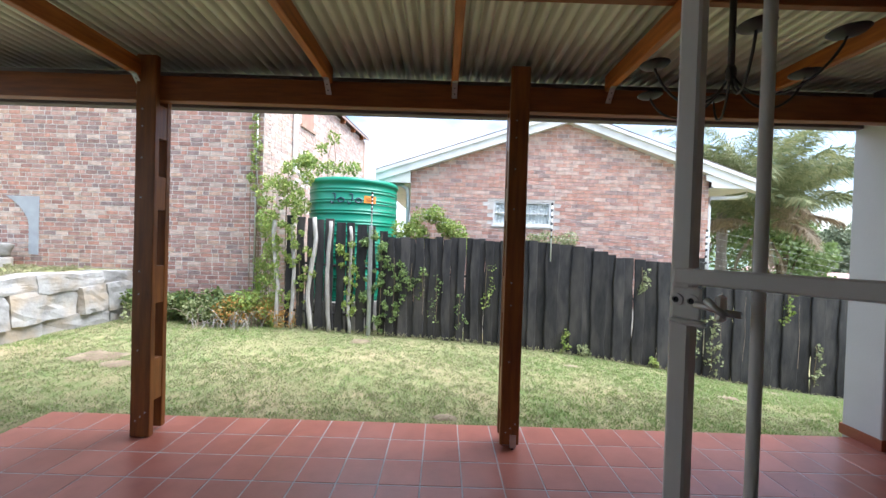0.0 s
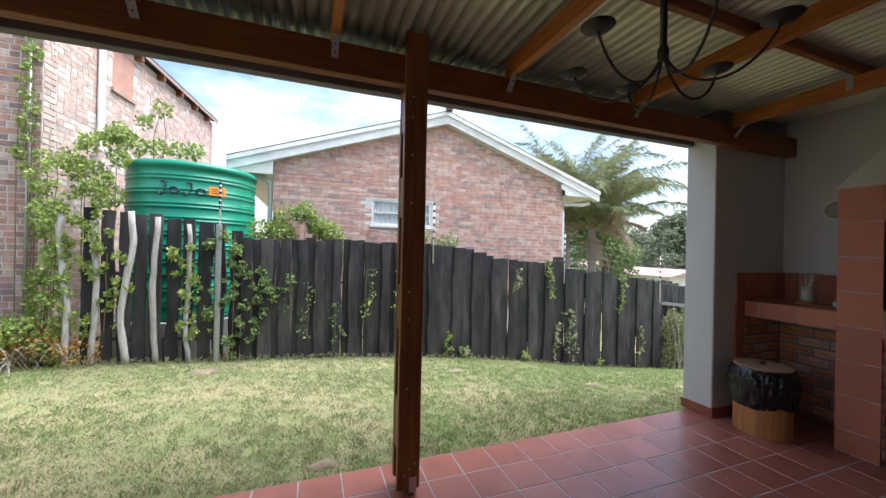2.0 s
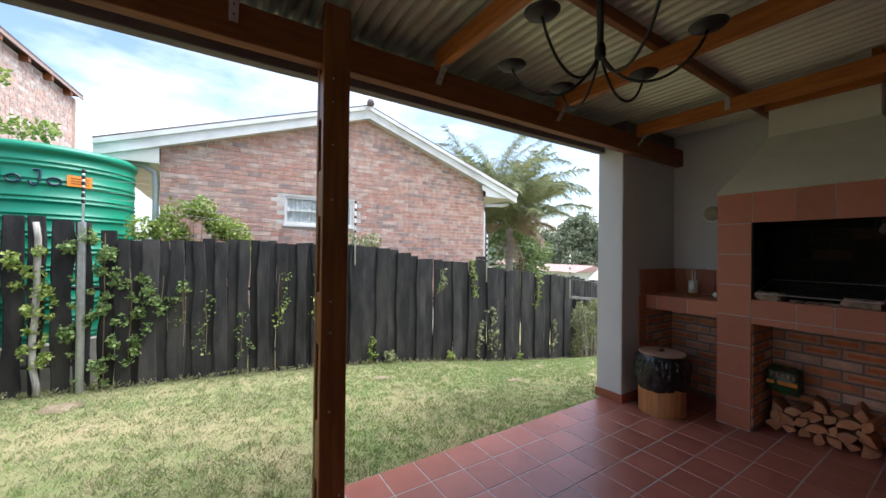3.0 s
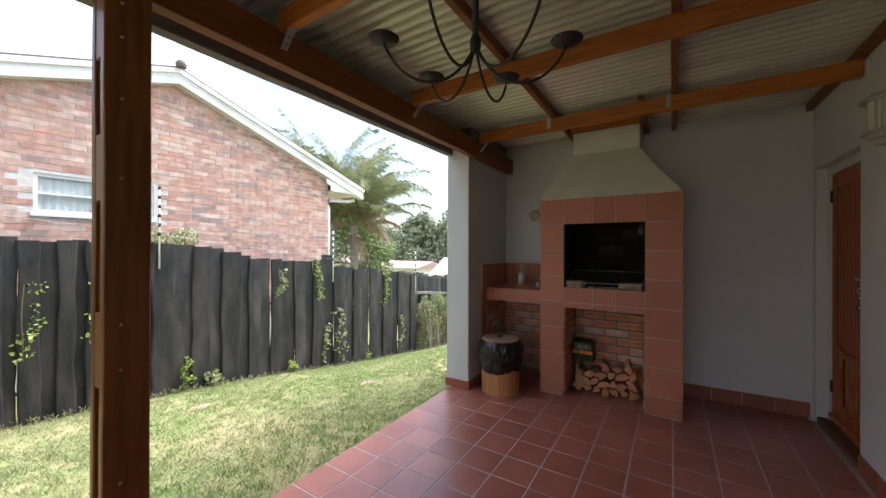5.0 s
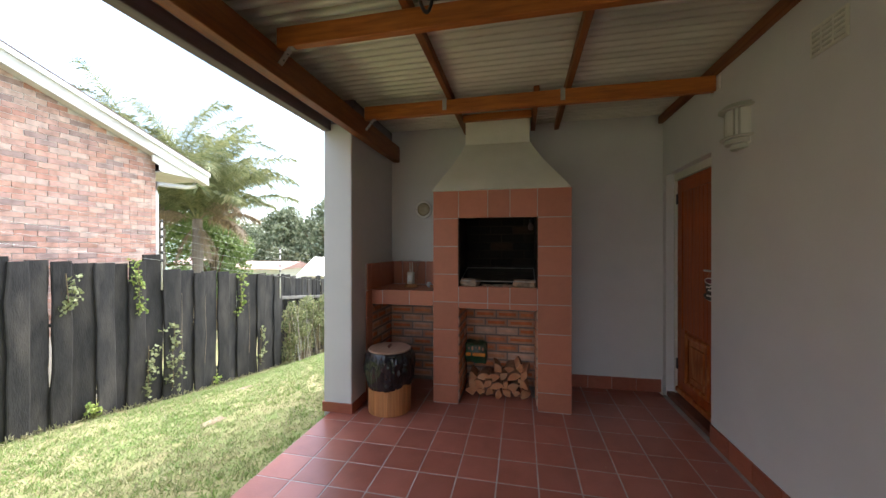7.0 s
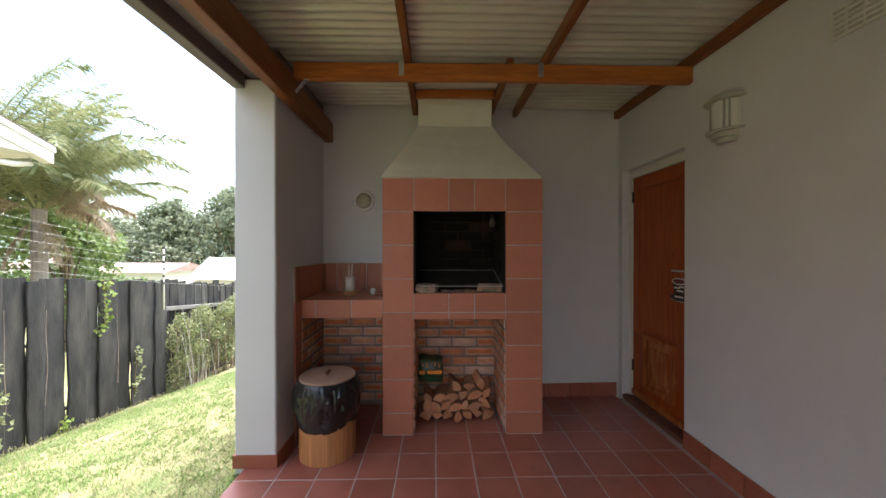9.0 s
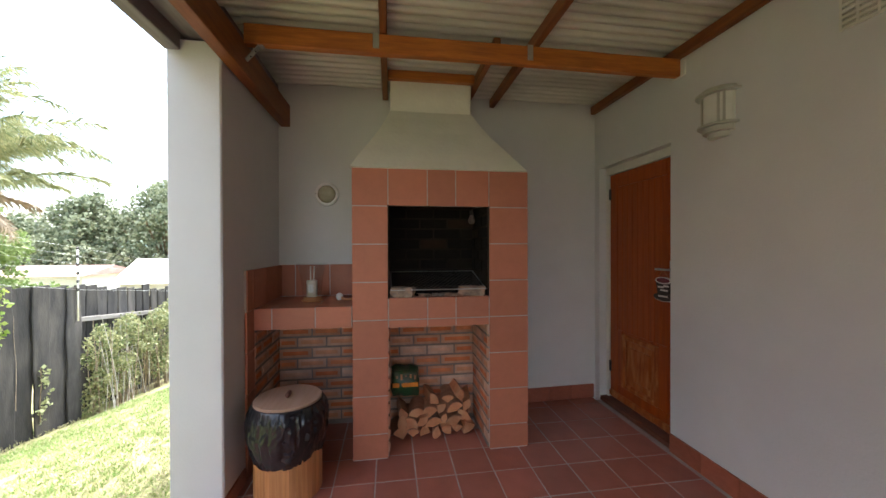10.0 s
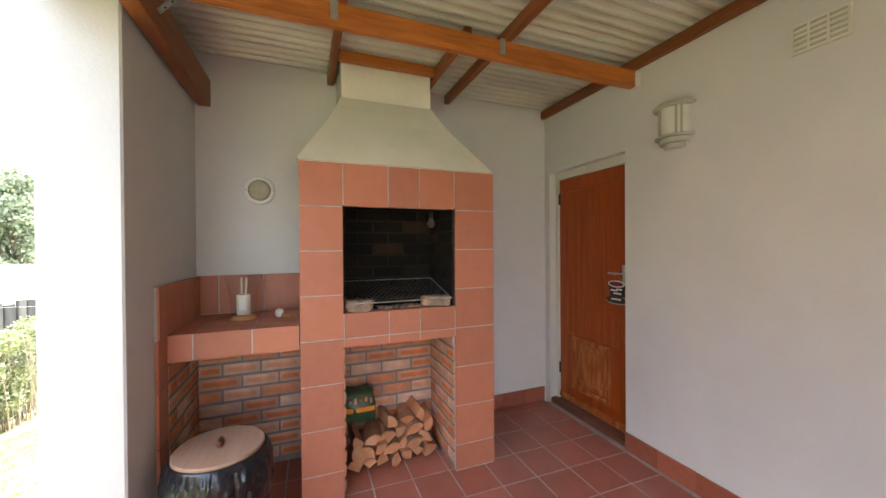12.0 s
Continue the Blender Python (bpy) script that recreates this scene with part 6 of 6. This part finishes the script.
# Old brick again, paler: daylight on the side wall put into its colour.
M_LITBRICK = brick_palette("daylit_old_brick", [(0.56, 0.41, 0.34), (0.60, 0.47, 0.40), (0.52, 0.37, 0.30), (0.63, 0.54, 0.47), (0.47, 0.35, 0.30), (0.59, 0.40, 0.32)], 0.85, bump=0.3)
M_EAVE = mat("weathered_eave", (0.42, 0.31, 0.26), 0.7, (0.32, 0.22, 0.18), 5.0, stretch=(6, 0.6, 6), bump=0.1)
M_BRICKLOPLAIN = mat("pale_terracotta", (0.5, 0.28, 0.2), 0.8, (0.42, 0.22, 0.16), 6.0)
left_house()


def tank():
    t = thing("water_tank", "large ribbed green plastic water tank behind the fence", "water tank", (-1.88, 7.42, 0))
    R = 0.865
    prof = [(R, 0.33)]
    z = 0.33
    while z < 2.38:
        prof += [(R, z + 0.02), (R + 0.012, z + 0.028), (R + 0.012, z + 0.042), (R, z + 0.05), (R, z + 0.075), (R + 0.009, z + 0.082), (R + 0.009, z + 0.092), (R, z + 0.1), (R, z + 0.19)]
        z += 0.2
    prof += [(R + 0.025, z + 0.0), (R + 0.03, z + 0.05), (R, z + 0.09), (R - 0.12, z + 0.10), (0.30, z + 0.13), (0.28, z + 0.16), (0.001, z + 0.165)]
    bm = bmesh.new()
    lathe(bm, prof, 72)
    part("body", bm, M_TANK, t, "", True)
    bm = bmesh.new()
    lathe(bm, [(1.0, -0.8), (1.0, 0.33)], 32)
    part("plinth", bm, M_CONC, t)
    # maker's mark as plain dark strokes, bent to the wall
    zc = 2.20

    def on_wall(ang, z, off=0.004):
        return ((R + off) * math.sin(ang), -(R + off) * math.cos(ang), z)

    base = 0.20

    def stroke(pts):
        bm = bmesh.new()
        tube(bm, [on_wall(base + a, zc + z, 0.012) for a, z in pts], 0.0125, 6)
        part("mark_stroke", bm, M_NAVY, t, "dark painted stroke")

    for a in (-0.36, 0.0):
        stroke([(a - 0.10 + 0.08 * q, -0.02 - 0.05 * math.sin(math.pi * q)) for q in (0, 0.25, 0.5, 0.75)] + [(a, 0.0), (a + 0.005, 0.06), (a, 0.11), (a - 0.06, 0.112)])
        stroke([(a + 0.13 + 0.065 * math.cos(math.tau * q / 14), -0.005 + 0.042 * math.sin(math.tau * q / 14)) for q in range(15)])
    bm = bmesh.new()
    a0, a1 = base + 0.24, base + 0.50
    vs = [bm.verts.new(on_wall(a0 + (a1 - a0) * i / 8, z, 0.021)) for z in (zc - 0.04, zc + 0.09) for i in range(9)]
    for i in range(8):
        bm.faces.new((vs[i], vs[i + 1], vs[i + 10], vs[i + 9]))
    st = part("sticker", bm, M_ORANGE, t, "orange sticker with fine dark print")
    for k in range(3):
        bm = bmesh.new()
        tube(bm, [on_wall(a0 + 0.04 + 0.18 * q, zc + 0.055 - 0.03 * k, 0.023) for q in (0, 0.5, 1)], 0.004, 4)
        part("print_line", bm, M_KNOB, st)


tank()


# ---- stone terrace wall on the lawn ----
def stone_mesh(w, h, d, seed):
    """A quarried block with broken faces and worn corners."""
    bm = bmesh.new()
    bmesh.ops.create_cube(bm, size=1)
    bmesh.ops.subdivide_edges(bm, edges=bm.edges[:], cuts=5, use_grid_fill=True)
    for v in bm.verts:
        v.co = Vector((v.co.x * d, v.co.y * w, v.co.z * h))
        edge = sum(1 for c, s in zip(v.co, (d, w, h)) if abs(c) > s * 0.49)
        if edge >= 2:
            v.co *= 0.985 if edge == 2 else 0.955
        big = Vector((noise.noise(v.co * 2.2 + Vector((seed * 1.7, 0, 0))), noise.noise(v.co * 2.2 + Vector((0, seed * 1.3, 4))), noise.noise(v.co * 2.2 + Vector((3, 0, seed * 1.9)))))
        v.co += Vector((big.x * 0.045, big.y * 0.06, big.z * 0.055)) + v.co.normalized() * 0.028 * noise.noise(v.co * 9 + Vector((seed, 0, 0)))
    return bm


def stone_wall():
    w = thing("stone_wall", "low retaining wall of large pale grey stones", "wall")
    rng = random.Random(6)
    k = 0
    z = -0.35
    for h, lo, hi in ((0.52, 0.7, 1.15), (0.40, 0.45, 1.0), (0.22, 0.45, 1.0)):
        y = 2.2 + rng.uniform(-0.4, 0)
        while y < 6.35:
            y1 = min(y + rng.uniform(lo, hi), 6.55)
            hh = h * rng.uniform(0.92, 1.12)
            ob = part("stone", stone_mesh(y1 - y + 0.02, hh + 0.03, 0.55, k), M_STONE, w)
            ob.location = (-5.98 + rng.uniform(-0.04, 0.05), (y + y1) / 2, z + h / 2 + rng.uniform(-0.02, 0.02))
            ob.rotation_euler = (rng.uniform(-0.06, 0.06), rng.uniform(-0.05, 0.05), rng.uniform(-0.08, 0.08))
            y = y1
            k += 1
        z += h
    part("infill", boxm(-6.2, -5.87, 2.1, 6.5, -0.4, 0.70), M_CONC, w)


stone_wall()
bm = bmesh.new()
box(bm, -14.0, -6.0, 2.0, 6.89, -0.3, 0.77)
structure("ground_terrace", bm, M_LAWN, "raised lawn behind the stone wall", "lawn")
w2 = thing("upper_stone_wall", "short upper retaining wall of pale stones", "wall")
rng2 = random.Random(16)
for k in range(5):
    for j in range(2):
        ob = part("stone", stone_mesh(0.62, 0.24, 0.4, 50 + k * 2 + j), M_STONE, w2, "", True)
        ob.location = (-8.35 - 0.58 * k + rng2.uniform(-0.04, 0.04), 6.5, 0.86 + 0.22 * j)
        ob.rotation_euler = (0, 0, radians(90))


def sprigs(name, label, cents, count, size, seed, material):
    ob = leaf_cloud(name, cents, count, size, material, None, seed, -1.2, 0.12)
    tagged(ob, label, "grass", kind="stuff")


sprigs("terrace_grass", "rough grass on the raised lawn", [(-6.2 - rngb.uniform(0, 4), rngb.uniform(3, 6.7), 0.79, 0.05) for i in range(260)], 16000, 0.05, 61, M_GRASS)
sprigs("fence_foot_grass", "tufts of straw-coloured grass at the fence", [(x, FENCE_Y - 0.06, lawn_z(x, FENCE_Y) + 0.02, 0.05) for x in np.arange(-2.9, 7.2, 0.12)], 2600, 0.05, 62, M_GRASS)


# ---- trees and distance ----
def tree(name, label, at, height, trunk_r, clumps, leaves, size, material, seed):
    t = thing(name, label, "tree", at)
    rng = random.Random(seed)
    bm = bmesh.new()
    tube(bm, [(0, 0, -1.5), (0.1, 0, height * 0.2), (-0.05, 0.1, height * 0.45), (0, 0, height * 0.7)], trunk_r, 10, trunk_r * 0.5)
    cents = []
    for k in range(clumps):
        a = rng.uniform(0, math.tau)
        zz = rng.uniform(0.3, 1.0)
        rad = height * 0.42 * math.sin(math.pi * (0.15 + 0.8 * zz)) * rng.uniform(0.3, 1)
        p = (rad * math.cos(a), rad * math.sin(a), height * zz)
        cents.append((*p, height * rng.uniform(0.055, 0.125)))
        if k % 3 == 0:
            tube(bm, [(0, 0, height * 0.35), (p[0] * 0.5, p[1] * 0.5, (height * 0.4 + p[2]) / 2), p], trunk_r * 0.35, 6, trunk_r * 0.1)
    part("trunk", bm, M_TWIG, t)
    leaf_cloud("crown", cents, leaves, size, material, t, seed)


def palm(at, height, label, seed, fronds=40, length=4.6, dry=12):
    """A feather palm: a ringed trunk, a leaning vase of arching plumed fronds, and dry ones hanging below."""
    p = thing("palm_tree", label, "tree", at)
    rng = random.Random(seed)
    bm = bmesh.new()
    tube(bm, [(0.10 * math.sin(z * 0.5), 0, z) for z in np.linspace(-2.5, height, 24)], 0.23, 12, 0.16)
    for v in bm.verts:
        v.co.xy *= 1 + 0.08 * math.sin(v.co.z * 26)
    part("trunk", bm, M_TRUNK, p)
    top = Vector((0.10 * math.sin(height * 0.5), 0, height - 0.1))

    def frond(vs, fs, az, rise, L, bend, plume):
        d = Vector((math.cos(az), math.sin(az), 0))
        side = Vector((-d.y, d.x, 0))
        sway = rng.uniform(-0.25, 0.25)
        pts, pos = [], top.copy()
        n = 16
        for i in range(n + 1):
            t = i / n
            pts.append(pos.copy())
            ang = rise - bend * t ** 1.6
            pos += (d * math.cos(ang) + side * sway * t * math.cos(ang) + Vector((0, 0, math.sin(ang)))) * (L / n)
        for i in range(n):
            a, b = pts[i], pts[i + 1]
            q, w = len(vs), side * (0.028 * (1 - i / n) + 0.006)
            vs += [tuple(a - w), tuple(a + w), tuple(b + w), tuple(b - w)]
            fs.append((q, q + 1, q + 2, q + 3))
            if i < 3:
                continue
            along = (b - a).normalized()
            up = side.cross(along)
            for j in range(24):
                s = 1 if j % 2 else -1
                o = a + (b - a) * (j / 24)
                ll = plume * math.sin(math.pi * (0.16 + 0.74 * i / n)) * rng.uniform(0.7, 1.15)
                tip = o + side * s * ll * rng.uniform(0.35, 0.75) + along * ll * rng.uniform(0.35, 0.7) + up * ll * rng.uniform(-0.35, 0.3) + Vector((0, 0, -ll * rng.uniform(0.15, 0.75)))
                mid = (o + tip) * 0.5 + Vector((0, 0, ll * 0.14))
                w2 = along * 0.009
                q = len(vs)
                vs += [tuple(o - w2), tuple(o + w2), tuple(mid + w2), tuple(tip), tuple(mid - w2)]
                fs.append((q, q + 1, q + 2, q + 3, q + 4))

    vs, fs = [], []
    for k in range(fronds):
        frond(vs, fs, k * 2.4 + rng.uniform(-0.3, 0.3), rng.uniform(0.62, 1.5), length * rng.uniform(0.72, 1.12), rng.uniform(0.8, 1.75), 0.72)
    mesh_of("crown", vs, fs, M_PALM, p)
    vs, fs = [], []
    for k in range(dry):
        frond(vs, fs, k * 2.4 + rng.uniform(-0.4, 0.4), rng.uniform(0.15, 0.8), length * rng.uniform(0.5, 0.75), rng.uniform(1.0, 1.7), 0.55)
    for k in range(dry // 2):
        frond(vs, fs, rng.uniform(0, math.tau), rng.uniform(-1.2, -0.7), length * 0.4, 0.5, 0.3)
    mesh_of("dry_fronds", vs, fs, M_PALMDRY, p)


palm((10.55, 12.1, -1.9), 4.35, "tall feathery palm tree with dry lower fronds", 3, 60, 3.9, 8)
palm((10.6, 13.8, -1.9), 4.9, "second feathery palm close behind the bungalow", 9, 40, 4.6, 3)
tree("garden_tree", "bright green leafy tree beyond the bungalow", (14.2, 15.0, -2.5), 5.6, 0.16, 50, 9000, 0.16, M_BRIGHT, 5)
tree("garden_tree", "bright green leafy tree beyond the bungalow", (11.5, 16.5, -2.5), 8.6, 0.16, 50, 9000, 0.18, M_BRIGHT, 6)
tree("large_tree", "broad dark green tree in the distance", (26.5, 23.8, -5.0), 8.1, 0.4, 90, 17000, 0.20, M_TREE, 14)
tree("large_tree", "broad dark green tree in the distance", (25.5, 19.5, -5.0), 9.1, 0.4, 95, 20000, 0.20, M_TREE, 7)
tree("large_tree", "broad dark green tree in the distance", (26.5, 15.6, -5.0), 10.0, 0.4, 95, 20000, 0.20, M_TREE, 8)
tree("large_tree", "broad dark green tree in the distance", (31.0, 11.5, -5.0), 10.4, 0.4, 90, 16000, 0.26, M_TREE, 12)
tree("far_tree", "pale green tree in the valley", (34.0, 33.0, -6.0), 8.0, 0.3, 50, 6000, 0.3, M_BRIGHT, 13)


def low_roof(x, y, w, d, z, material, label, pitch=0.7):
    r = thing("distant_house", label, "house", (x, y, 0))
    part("wall", boxm(-w / 2 + 0.2, w / 2 - 0.2, -d / 2 + 0.2, d / 2 - 0.2, -5, z), M_CREAM, r)
    part("roof", prism_y([(-w / 2, z), (w / 2, z), (0, z + pitch)], -d / 2, d / 2), material, r)
    for k in (-1, 1):
        part("window", boxm(-w / 2 + 0.17, -w / 2 + 0.205, k * d * 0.2 - 0.5, k * d * 0.2 + 0.5, z - 1.4, z - 0.4), M_IRON, r)


M_PINKROOF = mat("faded_red_roof", (0.42, 0.27, 0.24), 0.8, (0.34, 0.2, 0.18), 3.0)
low_roof(15.0, 9.4, 2.6, 2.0, 0.30, M_WHITE, "white-roofed outbuilding beyond the fence", 0.75)
low_roof(20.5, 16.8, 3.6, 4.0, 0.22, M_PINKROOF, "house with a faded pink roof in the valley", 0.4)
low_roof(30.0, 29.0, 8.0, 6.0, 0.1, M_PINKROOF, "house with a faded pink roof in the valley", 0.8)


def hills():
    vs, fs = [], []
    n = 90
    for j, (r, hgt) in enumerate(((90, -8), (160, 4.0), (260, 7.5), (380, 5.0))):
        for i in range(n):
            a = math.tau * i / n
            z = hgt + (r * 0.02) * noise.noise((math.cos(a) * 3, math.sin(a) * 3, j * 0.4)) if j else -8
            vs.append((r * math.cos(a), r * math.sin(a), z))
    for j in range(3):
        for i in range(n):
            q = (i + 1) % n
            fs.append((j * n + i, j * n + q, (j + 1) * n + q, (j + 1) * n + i))
    ob = mesh_of("backdrop", vs, fs, M_HILL, smooth=True)
    tagged(ob, "hazy wooded hills on the skyline", "hills", kind="structure")


M_HILL = mat("hazy_hills", (0.16, 0.20, 0.17), 1.0, (0.11, 0.15, 0.12), 0.12, detail=8, second=(0.2, 0.23, 0.2), second_scale=0.03, spec=0.0)
hills()

M_SOIL = mat("bare_soil", (0.20, 0.145, 0.095), 0.95, (0.13, 0.095, 0.06), 14.0, bump=0.8, bump_scale=30, second=(0.30, 0.24, 0.16), second_scale=5)


def bare_patch(x, y, rx, ry, seed):
    """A worn patch of earth, a little proud of the turf."""
    bm = bmesh.new()
    rings = []
    for k, (f, h) in enumerate(((1.0, 0.002), (0.75, 0.014), (0.4, 0.018), (0.02, 0.016))):
        ring = []
        for i in range(22):
            a = math.tau * i / 22
            w = f * (1 + 0.35 * noise.noise((math.cos(a) * 1.6 + seed, math.sin(a) * 1.6, 0)))
            px, py = x + rx * w * math.cos(a), y + ry * w * math.sin(a)
            ring.append(bm.verts.new((px, py, lawn_z(px, py) + h + 0.008 * noise.noise((px * 20, py * 20, seed)))))
        rings.append(ring)
    for a, b in zip(rings, rings[1:]):
        for i in range(22):
            bm.faces.new((a[i], a[(i + 1) % 22], b[(i + 1) % 22], b[i]))
    bm.faces.new(rings[-1])
    tagged(link("bare_patch", bm, M_SOIL, None, True), "small worn patch of bare brown earth in the lawn", "soil", "bare lawn patches")


for k, (x, y, rx, ry) in enumerate(((0.05, 3.05, 0.12, 0.06), (-4.2, 4.35, 0.34, 0.22), (-3.7, 4.1, 0.2, 0.14), (-1.3, 5.7, 0.2, 0.16), (4.6, 4.9, 0.14, 0.1), (3.3, 4.1, 0.12, 0.09), (1.9, 5.2, 0.1, 0.08))):
    bare_patch(x, y, rx, ry, k)

# ---- terrace tiles, last ----
PITCH = 0.2495


def terrace_tiles():
    fl = bpy.data.objects["floor"]
    bm = bmesh.new()
    box(bm, 0, PITCH - 0.009, 0, PITCH - 0.009, -0.008, 0.0, 0.0025)
    me = bpy.data.meshes.new("tile")
    bm.to_mesh(me)
    bm.free()
    me.materials.append(M_TILE)
    rng = random.Random(2)
    vs, fs = [], []
    count = 0
    YP = 0.2482
    joints = [-0.107 + 0.2495 * k for k in range(-12, 13)] + [2.887 + 0.27 * k for k in range(1, 7)]
    for x, x_next in zip(joints, joints[1:]):
        y = 2.866 - YP
        while y > -0.30:
            w = min(x_next - x - 0.0065, 4.36 - x)
            y0 = max(y, -0.148)
            h = y + YP - 0.0065 - y0
            hidden = x > 3.70 and (YR0 < y + 0.1 < YR1 or y > YL0 + 0.05 and x > 4.1)
            if w > 0.03 and h > 0.03 and not hidden:
                if x > -0.4 and count < 300:
                    ob = new("tile", me)
                    ob.parent = fl
                    ob.matrix_basis = Matrix.Translation((x, y0, rng.uniform(-0.0008, 0.0008))) @ Euler((rng.uniform(-0.002, 0.002), rng.uniform(-0.002, 0.002), 0)).to_matrix().to_4x4() @ Matrix.Diagonal((w / (PITCH - 0.009), h / (PITCH - 0.009), 1, 1))
                    count += 1
                else:
                    q = len(vs)
                    z = rng.uniform(-0.0008, 0.0008)
                    vs += [(x, y0, -0.008), (x + w, y0, -0.008), (x + w, y0 + h, -0.008), (x, y0 + h, -0.008), (x + .002, y0 + .002, z), (x + w - .002, y0 + .002, z), (x + w - .002, y0 + h - .002, z), (x + .002, y0 + h - .002, z)]
                    fs += [(q + 4, q + 5, q + 6, q + 7), (q, q + 1, q + 5, q + 4), (q + 1, q + 2, q + 6, q + 5), (q + 2, q + 3, q + 7, q + 6), (q + 3, q, q + 4, q + 7)]
            y -= YP
    ob = mesh_of("tiles", vs, fs, M_TILE_FAR, fl)
    tagged(ob, "rows of terracotta floor tiles", kind="stuff")


terrace_tiles()
